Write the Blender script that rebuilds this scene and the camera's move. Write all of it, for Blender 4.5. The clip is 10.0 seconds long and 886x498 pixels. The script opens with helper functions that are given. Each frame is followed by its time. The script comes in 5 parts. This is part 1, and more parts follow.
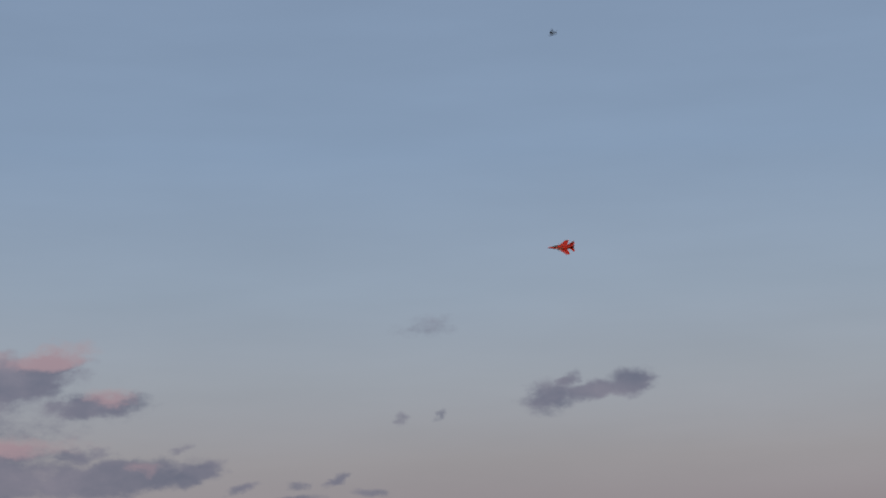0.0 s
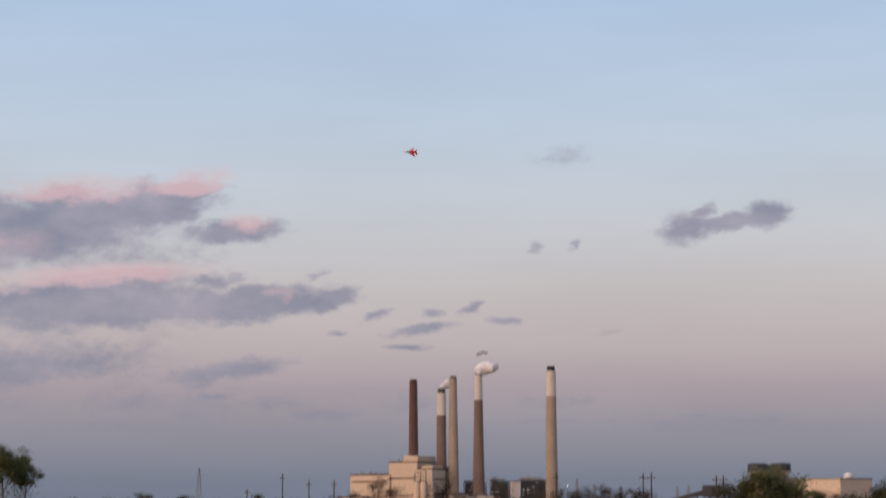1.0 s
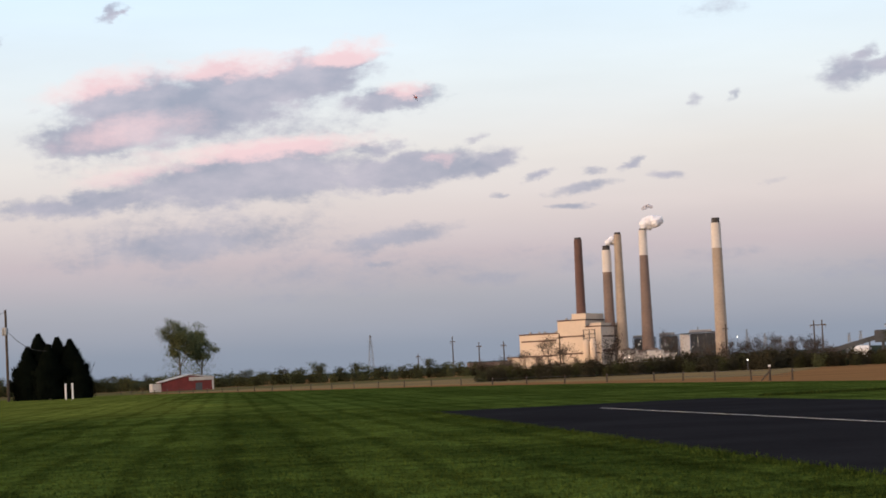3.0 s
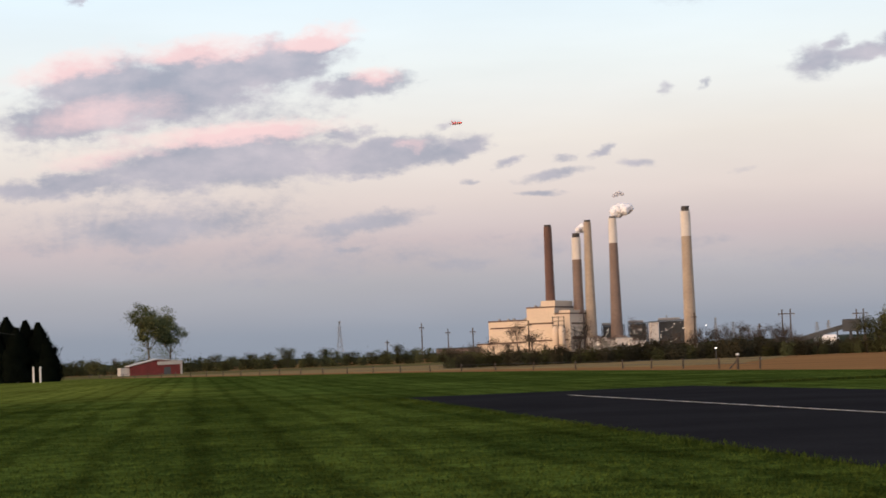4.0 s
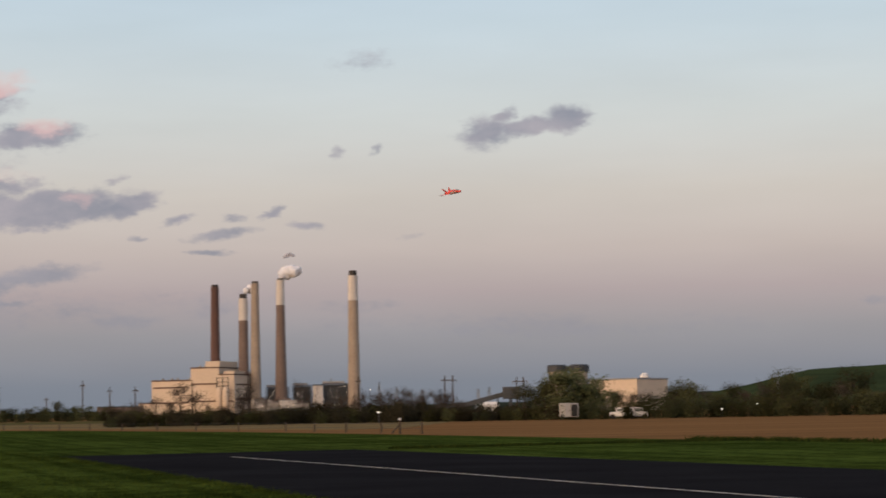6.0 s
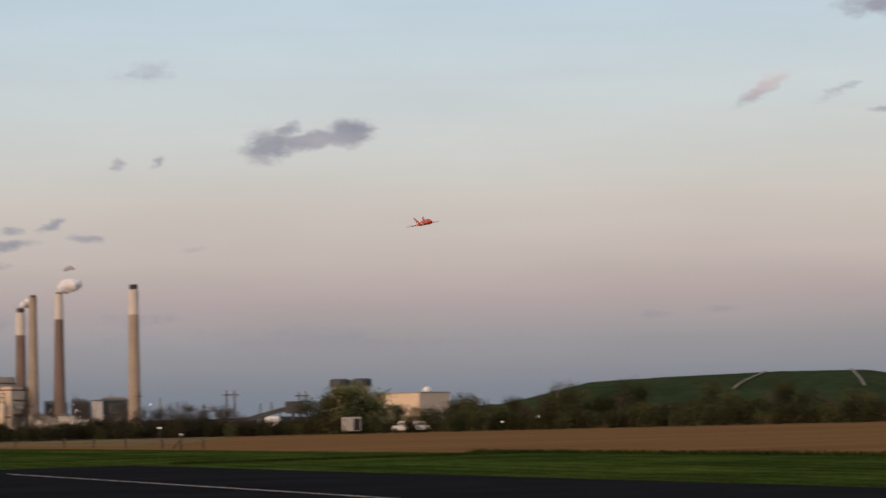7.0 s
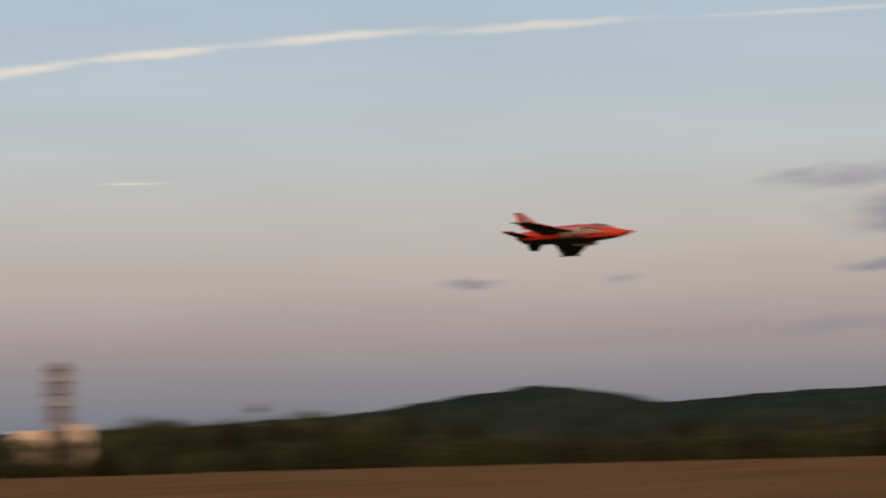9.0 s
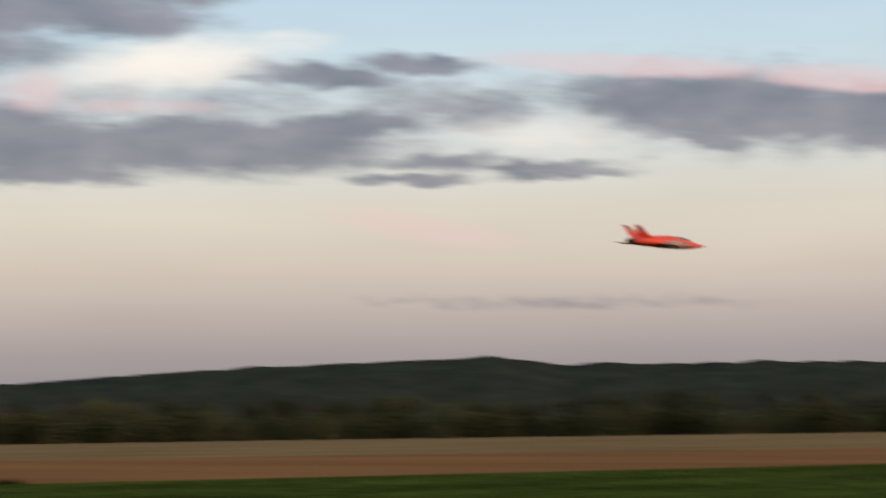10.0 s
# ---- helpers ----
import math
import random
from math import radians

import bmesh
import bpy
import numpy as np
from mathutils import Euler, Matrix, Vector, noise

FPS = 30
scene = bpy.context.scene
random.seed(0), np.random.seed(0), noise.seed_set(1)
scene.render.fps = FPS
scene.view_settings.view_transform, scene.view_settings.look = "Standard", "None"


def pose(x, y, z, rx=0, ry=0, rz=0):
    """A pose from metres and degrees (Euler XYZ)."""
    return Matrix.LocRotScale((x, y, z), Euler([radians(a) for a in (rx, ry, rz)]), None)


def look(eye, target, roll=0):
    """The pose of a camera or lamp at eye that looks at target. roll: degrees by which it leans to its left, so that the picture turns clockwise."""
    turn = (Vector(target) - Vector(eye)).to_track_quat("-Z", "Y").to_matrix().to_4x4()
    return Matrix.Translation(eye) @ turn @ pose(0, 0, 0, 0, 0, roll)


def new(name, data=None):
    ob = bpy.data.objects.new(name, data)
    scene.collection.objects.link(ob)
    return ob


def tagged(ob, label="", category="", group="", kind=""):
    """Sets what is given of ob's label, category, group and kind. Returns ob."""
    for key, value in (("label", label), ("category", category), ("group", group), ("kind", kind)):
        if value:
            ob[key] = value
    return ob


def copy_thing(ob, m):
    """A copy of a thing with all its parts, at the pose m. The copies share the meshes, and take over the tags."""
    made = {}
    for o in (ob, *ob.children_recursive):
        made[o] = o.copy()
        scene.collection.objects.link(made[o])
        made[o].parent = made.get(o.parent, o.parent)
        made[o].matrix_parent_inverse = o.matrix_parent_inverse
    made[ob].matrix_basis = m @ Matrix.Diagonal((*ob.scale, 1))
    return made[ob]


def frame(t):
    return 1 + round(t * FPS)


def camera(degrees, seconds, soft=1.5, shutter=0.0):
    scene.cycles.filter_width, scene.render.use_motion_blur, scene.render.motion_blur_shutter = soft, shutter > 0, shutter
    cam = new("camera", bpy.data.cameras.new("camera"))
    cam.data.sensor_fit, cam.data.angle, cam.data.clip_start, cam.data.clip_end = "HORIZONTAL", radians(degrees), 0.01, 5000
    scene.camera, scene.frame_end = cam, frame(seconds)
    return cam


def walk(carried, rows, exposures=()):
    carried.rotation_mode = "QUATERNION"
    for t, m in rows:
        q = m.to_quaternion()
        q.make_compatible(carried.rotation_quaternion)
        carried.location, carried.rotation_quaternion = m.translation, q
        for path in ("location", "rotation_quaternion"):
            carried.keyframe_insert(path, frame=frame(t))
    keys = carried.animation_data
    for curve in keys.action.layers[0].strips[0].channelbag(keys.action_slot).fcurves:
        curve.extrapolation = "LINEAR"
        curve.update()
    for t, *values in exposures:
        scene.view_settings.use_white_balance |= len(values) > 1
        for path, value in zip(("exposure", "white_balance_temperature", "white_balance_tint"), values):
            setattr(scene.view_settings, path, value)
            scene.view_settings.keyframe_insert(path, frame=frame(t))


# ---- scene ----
EYE = (0.0, 0.0, 1.6)
cam = camera(25.0, 10.0, soft=1.7, shutter=0.35)


def aim(az, el, lean):
    """A pose at the eye; az clockwise from +y, el up, lean to the right, in degrees."""
    a, e = radians(az), radians(el)
    way = Vector((math.sin(a) * math.cos(e), math.cos(a) * math.cos(e), math.sin(e)))
    return look(EYE, Vector(EYE) + way * 100, -lean)


PATH = [
    (0.0, aim(18.79, 12.23, 1.51)),
    (0.1, aim(18.73, 11.91, 1.32)),
    (0.5, aim(15.42, 11.27, 0.46)),
    (1.0, aim(14.78, 7.39, 0.17)),
    (1.5, aim(13.24, 5.82, 0.61)),
    (2.0, aim(11.42, 4.88, 2.14)),
    (2.5, aim(10.0, 4.07, 2.72)),
    (4.0, aim(10.90, 3.09, 2.22)),
    (4.5, aim(12.27, 3.21, 1.92)),
    (5.0, aim(14.67, 4.60, 0.90)),
    (5.5, aim(17.75, 4.54, 0.74)),
    (7.0, aim(26.71, 4.88, 1.35)),
    (7.5, aim(31.54, 4.42, 1.19)),
    (8.0, aim(37.66, 4.22, 1.15)),
    (8.5, aim(48.15, 4.37, 1.29)),
    (8.7, aim(54.47, 4.87, 1.43)),
    (8.9, aim(61.90, 5.58, 1.56)),
    (9.0, aim(69.02, 5.90, 1.42)),
    (9.1, aim(75.25, 5.82, 0.66)),
    (9.2, aim(82.18, 5.77, 0.95)),
    (9.3, aim(89.85, 5.97, 1.61)),
    (9.4, aim(97.77, 5.84, 2.33)),
    (9.5, aim(102.69, 5.76, 2.38)),
    (9.6, aim(112.84, 5.78, 1.93)),
    (9.7, aim(120.14, 6.02, 1.30)),
    (9.8, aim(126.81, 5.77, 0.46)),
    (10.0, aim(138.18, 5.10, 0.81)),
]
EXPOSURES = [(0.0, -0.93, 5900, 15), (0.5, -0.93, 6100, 18), (0.8, -0.42, 6100, 16), (1.0, -0.19, 6150, 16), (1.5, 0.4, 6150, 13), (2.0, 0.3, 6150, 11), (2.5, 0.36, 6150, 10),
             (4.0, 0.46, 6450, 10), (4.5, 0.34, 6450, 10), (5.0, 0.02, 6450, 10), (5.5, -0.04, 6550, 10), (7.0, -0.1, 6550, 10), (8.0, -0.14, 6600, 10), (8.5, -0.14, 6700, 10),
             (9.0, -0.35, 6500, 12), (9.5, -0.52, 6300, 12), (9.8, -0.24, 6450, 12), (10.0, 0.08, 6400, 12)]
walk(cam, PATH, EXPOSURES)


def srgb(r, g, b):
    return tuple(((v / 255 + 0.055) / 1.055) ** 2.4 if v > 10 else v / 255 / 12.92 for v in (r, g, b)) + (1.0,)


def at(az, d, z=0.0):
    a = radians(az)
    return Vector((d * math.sin(a), d * math.cos(a), z))


# ---- sky: dusk gradient, low clouds ----
world = bpy.data.worlds.new("dusk_sky")
scene.world = world
world.use_nodes = True
wt = world.node_tree
wt.nodes.clear()


def wn(kind, **kw):
    n = wt.nodes.new(kind)
    for k, v in kw.items():
        if k == "op":
            n.operation = v
        elif k == "ins":
            for i, s in v.items():
                if isinstance(s, bpy.types.NodeSocket):
                    wt.links.new(s, n.inputs[i])
                else:
                    n.inputs[i].default_value = s
    return n


def wmath(op, a, b=0.0, clamp=False):
    n = wn("ShaderNodeMath", op=op, ins={0: a, 1: b})
    n.use_clamp = clamp
    return n.outputs[0]


def wmix(fac, a, b):
    n = wt.nodes.new("ShaderNodeMix")
    n.data_type = "RGBA"
    for i, s in ((0, fac), (6, a), (7, b)):
        if isinstance(s, bpy.types.NodeSocket):
            wt.links.new(s, n.inputs[i])
        else:
            n.inputs[i].default_value = s
    return n.outputs[2]


coord = wn("ShaderNodeTexCoord").outputs["Generated"]
axes = wn("ShaderNodeSeparateXYZ", ins={0: coord})
azim = wmath("MULTIPLY", wmath("ARCTAN2", axes.outputs[0], axes.outputs[1]), 180 / math.pi)
elev = wmath("MULTIPLY", wmath("ARCSINE", axes.outputs[2]), 180 / math.pi)
flat = wn("ShaderNodeCombineXYZ", ins={0: azim, 1: elev}).outputs[0]
wide = wn("ShaderNodeVectorMath", op="MULTIPLY", ins={0: flat, 1: (0.55, 1.0, 1.0)}).outputs[0]


def wnoise(scale, detail, rough=0.55):
    return wn("ShaderNodeTexNoise", ins={"Vector": wide, "Scale": scale, "Detail": detail, "Roughness": rough})


swirl = wn("ShaderNodeVectorMath", op="SUBTRACT", ins={0: wnoise(2.0, 5, 0.6).outputs["Color"], 1: (0.5, 0.5, 0.5)}).outputs[0]
bent = wn("ShaderNodeVectorMath", op="ADD", ins={0: flat, 1: wn("ShaderNodeVectorMath", op="MULTIPLY", ins={0: swirl, 1: (1.5, 0.75, 0.0)}).outputs[0]}).outputs[0]
swirl_fine = wn("ShaderNodeVectorMath", op="SUBTRACT", ins={0: wnoise(3.2, 4, 0.6).outputs["Color"], 1: (0.5, 0.5, 0.5)}).outputs[0]
gentle = wn("ShaderNodeVectorMath", op="ADD", ins={0: flat, 1: wn("ShaderNodeVectorMath", op="MULTIPLY", ins={0: swirl_fine, 1: (0.9, 0.3, 0.0)}).outputs[0]}).outputs[0]
fluff_a = wmath("ADD", wmath("MULTIPLY", wnoise(1.1, 6, 0.62).outputs["Fac"], 0.62), wmath("MULTIPLY", wnoise(4.2, 6, 0.65).outputs["Fac"], 0.38))


fluff = wmath("ADD", wmath("MULTIPLY", fluff_a, 0.93), wmath("MULTIPLY", wnoise(9.0, 3, 0.55).outputs["Fac"], 0.07))


def patches(base, space, *spots):
    """Adds soft elliptic spots (az, el, half width, half height, tilt, density) to a field."""
    for az, el, w, h, tilt, dens in spots:
        seat = space
        if base is not None:
            seat = wn("ShaderNodeVectorMath", op="MULTIPLY_ADD", ins={0: base, 1: (1e-6, 1e-6, 0), 2: space}).outputs[0]
        m = wn("ShaderNodeMapping", ins={0: seat, 1: (az, el, 0), 2: (0, 0, radians(tilt)), 3: (w, h, 1)})
        m.vector_type = "TEXTURE"
        ln = wn("ShaderNodeVectorMath", op="LENGTH", ins={0: m.outputs[0]}).outputs["Value"]
        r = wn("ShaderNodeMapRange", ins={0: ln, 1: 1.6, 2: 0.15, 3: 0.0, 4: dens})
        r.interpolation_type = "SMOOTHSTEP"
        base = r.outputs[0] if base is None else wmath("MAXIMUM", base, r.outputs[0])
    return base


gray = patches(None, bent, (3.0, 7.7, 4.3, 0.95, 9, 1.15), (6.0, 8.45, 2.3, 0.75, 8, 1.15), (1.2, 8.05, 2.2, 0.8, 10, 1.1), (0.2, 7.0, 1.9, 0.6, 0, 1.1), (4.0, 8.6, 1.6, 0.55, 0, 1),
               (8.7, 7.85, 1.8, 0.36, 5, 0.95), (7.4, 8.95, 0.95, 0.45, 15, 1.1), (4.6, 5.75, 4.3, 0.78, 3, 1.15), (9.0, 5.8, 3.0, 0.5, 5, 1.15), (0.0, 5.2, 2.7, 0.4, 4, 1),
               (5.4, 6.4, 2.6, 0.38, 3, 1), (11.5, 5.95, 0.9, 0.3, 12, 0.95), (8.2, 6.45, 1.0, 0.3, 5, 0.8),
               (2.6, 3.95, 3.4, 0.65, 2, .8), (8.6, 3.9, 2.0, 0.38, 8, .85), (8.2, 3.2, 0.8, 0.16, 0, .7), (0.0, 3.5, 2.0, 0.3, 3, .45))
gray = patches(gray, bent, (0.85, 10.55, 0.5, 0.2, 30, .8), (-2.95, 9.75, 0.8, 0.25, 10, .8), (-3.9, 7.85, 1.4, 0.4, 10, .95), (-4.75, 6.95, 0.7, 0.3, 0, .9),
               (-4.5, 5.25, 0.9, 0.3, 12, .9), (-4.2, 12.1, 1.3, 0.5, 15, .9), (-4.6, 9.35, 0.5, 0.2, 20, .8))
gray = patches(gray, gentle, (12.9, 5.5, 0.5, 0.14, 18, .8), (11.75, 4.95, 0.3, 0.12, 0, .7), (14.1, 5.08, 1.1, 0.18, 8, .75), (13.8, 4.57, 0.75, 0.11, 0, .75),
               (15.6, 5.72, 0.45, 0.15, 25, .85), (16.5, 5.33, 0.65, 0.15, -4, .75), (14.45, 5.58, 0.4, 0.14, 5, .7), (11.1, 6.6, 0.45, 0.15, 22, .65),
               (11.3, 2.65, 1.6, 0.3, 0, .5), (19.6, 5.0, 0.5, 0.15, 8, .45), (18.0, 3.0, 1.6, 0.25, 0, .4), (6.0, 2.3, 3.0, 0.25, 0, .4))
gray = patches(gray, gentle, (21.75, 7.9, 0.95, 0.5, 8, .95), (24.1, 8.25, 0.75, 0.42, 5, 1), (22.9, 8.05, 1.2, 0.3, 10, .95), (22.3, 8.4, 0.5, 0.25, 20, .8), (17.45, 7.4, 0.3, 0.2, 30, .55),
               (18.6, 7.5, 0.27, 0.15, 35, .62), (18.25, 10.0, 1.3, 0.4, 5, .42), (36.0, 9.1, 1.0, 0.26, 28, .55), (37.95, 8.9, 0.8, 0.2, 22, .5),
               (39.6, 8.4, 0.9, 0.13, 3, .75), (44.0, 3.75, 3.2, 0.62, 3, 1), (46.6, 3.4, 0.9, 0.15, 0, .75), (32.7, 2.87, 0.7, 0.15, 0, .5),
               (34.6, 2.98, 0.7, 0.15, 0, .5), (52.8, 3.77, 1.05, 0.18, 2, .75))
gray = patches(gray, bent, (44.7, 11.1, 4.6, 0.75, 0, 1), (48.5, 11.1, 2.2, 0.5, 8, 1), (39.8, 11.3, 1.6, 0.4, 0, .8), (50.1, 9.4, 0.6, 0.15, 5, .7),
               (69.8, 4.93, 1.0, 0.13, 0, .7), (74.2, 4.9, 0.6, 0.1, 0, .55), (90.4, 9.15, 2.5, 0.5, 4, 1), (93.5, 9.2, 2.0, 0.42, 4, 1),
               (88.0, 9.4, 0.9, 0.3, 0, .9), (80.5, 7.6, 2.5, 0.4, 0, .7), (84.0, 7.45, 2.4, 0.4, 0, .85), (87.2, 7.2, 1.9, 0.3, 0, .8))
gray = patches(gray, bent, (82.4, 6.2, 2.3, 0.4, 0, .75), (86.0, 6.3, 2.1, 0.35, 0, .75), (84.7, 5.2, 2.6, 0.3, 4, .9), (81.5, 5.05, 1.3, 0.2, 0, .8),
               (86.0, 10.6, 1.0, 0.12, 0, .65), (82.9, 10.6, 1.0, 0.1, 0, .65), (94.0, 10.1, 0.9, 0.15, 0, .8), (94.0, 6.0, 1.6, 0.25, 0, .7),
               (97.5, 9.0, 1.6, 0.38, 0, .95), (100.2, 8.6, 2.0, 0.5, 0, 1), (101.5, 9.4, 2.2, 0.3, 5, .9), (99.0, 7.7, 1.9, 0.3, 0, .9),
               (99.5, 6.9, 2.4, 0.3, 0, .85), (102.2, 6.6, 2.4, 0.3, 0, .9), (97.0, 5.5, 2.1, 0.3, 0, .8))
gray = patches(gray, bent, (108.0, 9.7, 3.6, 0.9, 5, 1), (112.0, 10.6, 4.0, 1.1, 8, 1), (114.3, 11.3, 3.2, 1.0, 0, 1), (106.4, 11.4, 1.6, 0.4, 5, .9),
               (105.4, 7.9, 3.1, 0.5, 8, 1), (100.0, 12.4, 1.3, 0.2, 8, .85), (110.2, 8.4, 2.2, 0.4, 5, .95), (103.0, 3.3, 4.5, 0.4, 3, .5),
               (125.5, 8.6, 3.0, 0.75, 0, 1), (121.5, 8.8, 2.4, 0.45, -8, .95), (118.4, 10.2, 3.4, 0.9, 0, 1), (124.0, 11.8, 4.4, 0.9, 0, 1),
               (119.1, 12.0, 3.4, 0.9, 0, 1), (128.7, 11.6, 3.2, 0.6, 0, .95), (124.0, 7.5, 2.4, 0.35, -8, 1))
gray = patches(gray, bent, (127.1, 7.3, 2.8, 0.45, 0, 1), (131.9, 8.2, 3.2, 0.55, 4, 1), (135.0, 8.6, 3.2, 0.5, 3, 1), (137.5, 10.4, 2.2, 0.35, -4, .9),
               (138.1, 7.6, 2.6, 0.28, 0, .85), (118.5, 6.5, 1.9, 0.2, 0, .8), (130.4, 12.4, 2.6, 0.6, 0, .9), (137.4, 6.95, 1.3, 0.1, 0, .7),
               (115.5, 3.5, 3.4, 0.3, 2, .55), (132.9, 10.1, 0.9, 0.2, 0, .8), (144.8, 9.4, 3.2, 0.65, -6, 1), (147.5, 9.2, 3.0, 0.75, -6, 1),
               (150.5, 8.5, 3.4, 0.7, -5, 1), (145.8, 8.1, 1.8, 0.3, -12, .9), (141.6, 7.2, 2.6, 0.2, 0, .85))
gray = patches(gray, bent, (99.5, 8.4, 3.6, 1.2, 6, .95), (104.5, 8.3, 3.6, 1.0, 14, 1.1), (108.7, 10.2, 4.2, 1.5, 14, 1.2), (113.5, 11.2, 6.0, 1.6, 5, 1.2), (121.0, 10.9, 7.0, 1.0, -2, 1.15),
               (127.0, 11.9, 4.2, 0.8, 0, 1.05), (126.0, 8.0, 6.2, 1.0, 0, 1.15), (120.5, 8.5, 2.6, 0.6, -14, 1.05), (132.0, 8.1, 5.6, 0.9, -2, 1.12), (134.7, 10.1, 2.8, 0.45, -6, 1),
               (146.6, 8.9, 5.4, 1.05, -6, 1.2), (151.0, 8.5, 3.4, 1.0, -5, 1.15), (110.0, 8.2, 2.6, 0.5, 4, .95), (140.7, 7.4, 2.8, 0.25, 0, .9), (137.2, 7.1, 2.2, 0.2, 0, .85))
gray = patches(gray, bent, (115.0, 12.9, 9.0, 1.0, 0, 1.1), (123.0, 12.5, 6.0, 0.8, 0, 1.1), (111.0, 9.8, 8.5, 2.6, 4, .82), (130.0, 9.0, 9.0, 1.6, 0, .5), (99.0, 8.0, 7.0, 2.0, 0, .85),
               (146.0, 9.0, 8.0, 1.7, -4, .55), (138.5, 9.2, 4.0, 0.8, -6, .7), (4.0, 7.3, 6.0, 1.5, 6, .5), (3.0, 4.2, 5.5, 0.9, 2, .5), (85.0, 6.6, 5.0, 1.0, 2, .8), (92.0, 8.8, 5.0, 0.7, 3, .85), (91.5, 6.3, 4.5, 0.5, 2, .7), (104.0, 3.5, 10.0, 0.45, 2, .6), (142.0, 3.5, 7.0, 0.25, -1, .5),
               (82.0, 3.4, 9.0, 0.35, 1, .5), (22.0, 2.3, 9.0, 0.5, 0, .42), (8.0, 3.0, 9.0, 0.7, 0, .42))
pink = patches(wmath("MULTIPLY", gray, 1e-6), bent, (7.4, 9.2, 1.3, 0.4, 10, 1), (4.2, 9.0, 2.4, 0.42, 4, .85), (0.4, 8.6, 2.0, 0.5, 14, .85), (9.2, 8.15, 0.8, 0.28, 0, .75),
               (1.2, 7.2, 2.8, 0.6, 8, .5), (5.0, 6.6, 3.8, 0.34, 3, .8), (1.2, 6.0, 2.3, 0.38, 8, .6), (10.0, 6.1, 0.6, 0.2, 0, .5))
pink = patches(pink, gentle, (113.7, 4.0, 1.2, 0.3, 0, 1.1), (117.8, 3.95, 1.0, 0.28, 0, 1.1), (137.6, 5.7, 2.8, 0.42, -9, 1), (90.7, 9.5, 1.0, 0.17, 4, .9),
               (93.9, 10.05, 0.9, 0.13, 0, .9), (97.8, 10.0, 1.2, 0.13, 0, .7), (70.2, 5.08, 0.5, 0.13, 0, .9), (129.5, 9.2, 3.0, 0.3, 0, .6), (126.5, 9.6, 1.2, 0.7, 0, .7),
               (143.5, 10.25, 4.4, 0.36, -4, .95), (84.0, 7.85, 1.4, 0.13, 0, .7), (150.0, 9.6, 3.0, 0.42, -6, .95), (36.2, 9.3, 1.0, 0.3, 25, .5),
               (88.0, 9.8, 1.0, 0.2, 4, .6))
lit = patches(wmath("MULTIPLY", pink, 1e-6), gentle, (43.6, 9.8, 1.5, 0.32, 22, 1), (43.9, 9.3, 0.8, 0.4, 55, .95), (46.0, 9.15, 1.5, 0.3, 12, 1.1), (48.5, 9.8, 1.7, 0.26, 16, 1.1), (50.9, 10.22, 1.5, 0.2, 8, 1.05),
              (53.8, 10.5, 1.9, 0.15, 8, 1), (57.0, 11.05, 2.2, 0.14, 9, 1), (60.8, 11.55, 2.5, 0.15, 6, 1), (66.0, 12.0, 3.2, 0.16, 4, .9),
              (72.0, 12.2, 3.5, 0.16, 2, .8), (80.0, 12.25, 4.5, 0.1, 0, .6), (88.5, 12.3, 4.0, 0.1, 0, .6), (52.9, 5.67, 0.75, 0.035, 1, .8),
              (60.3, 7.9, 1.1, 0.035, 1, .9), (43.5, 8.3, 3.0, 0.07, 1, .8), (44.5, 9.6, 3.6, 1.0, 8, .6))
lit = patches(lit, bent, (122.5, 8.0, 2.0, 0.5, 0, .45), (130.3, 10.35, 4.0, 0.9, 6, .95), (141.2, 8.4, 3.4, 0.7, -4, .65), (115.0, 8.6, 4.2, 0.7, 5, .5), (133.0, 11.0, 2.6, 0.5, 0, .6))


def cover(field, lo, hi, ragged):
    s = wmath("ADD", field, wmath("MULTIPLY", wmath("SUBTRACT", fluff, 0.5), ragged))
    s = wmath("MULTIPLY", s, wn("ShaderNodeMapRange", ins={0: field, 1: 0.02, 2: 0.2}).outputs[0])
    r = wn("ShaderNodeMapRange", ins={0: s, 1: lo, 2: hi})
    r.interpolation_type = "SMOOTHSTEP"
    return r.outputs[0]


def ramp(fac, stops):
    n = wn("ShaderNodeValToRGB", ins={0: fac})
    e = n.color_ramp.elements
    e[0].position, e[0].color = stops[0][0], stops[0][1]
    e[1].position, e[1].color = stops[-1][0], stops[-1][1]
    for p, c in stops[1:-1]:
        e.new(p).color = c
    return n.outputs[0]


up = wn("ShaderNodeMapRange", ins={0: elev, 1: -2.0, 2: 90.0}).outputs[0]
rise = wmath("POWER", up, 0.5)


def lift(el):
    return max((el + 2) / 92, 0) ** 0.5


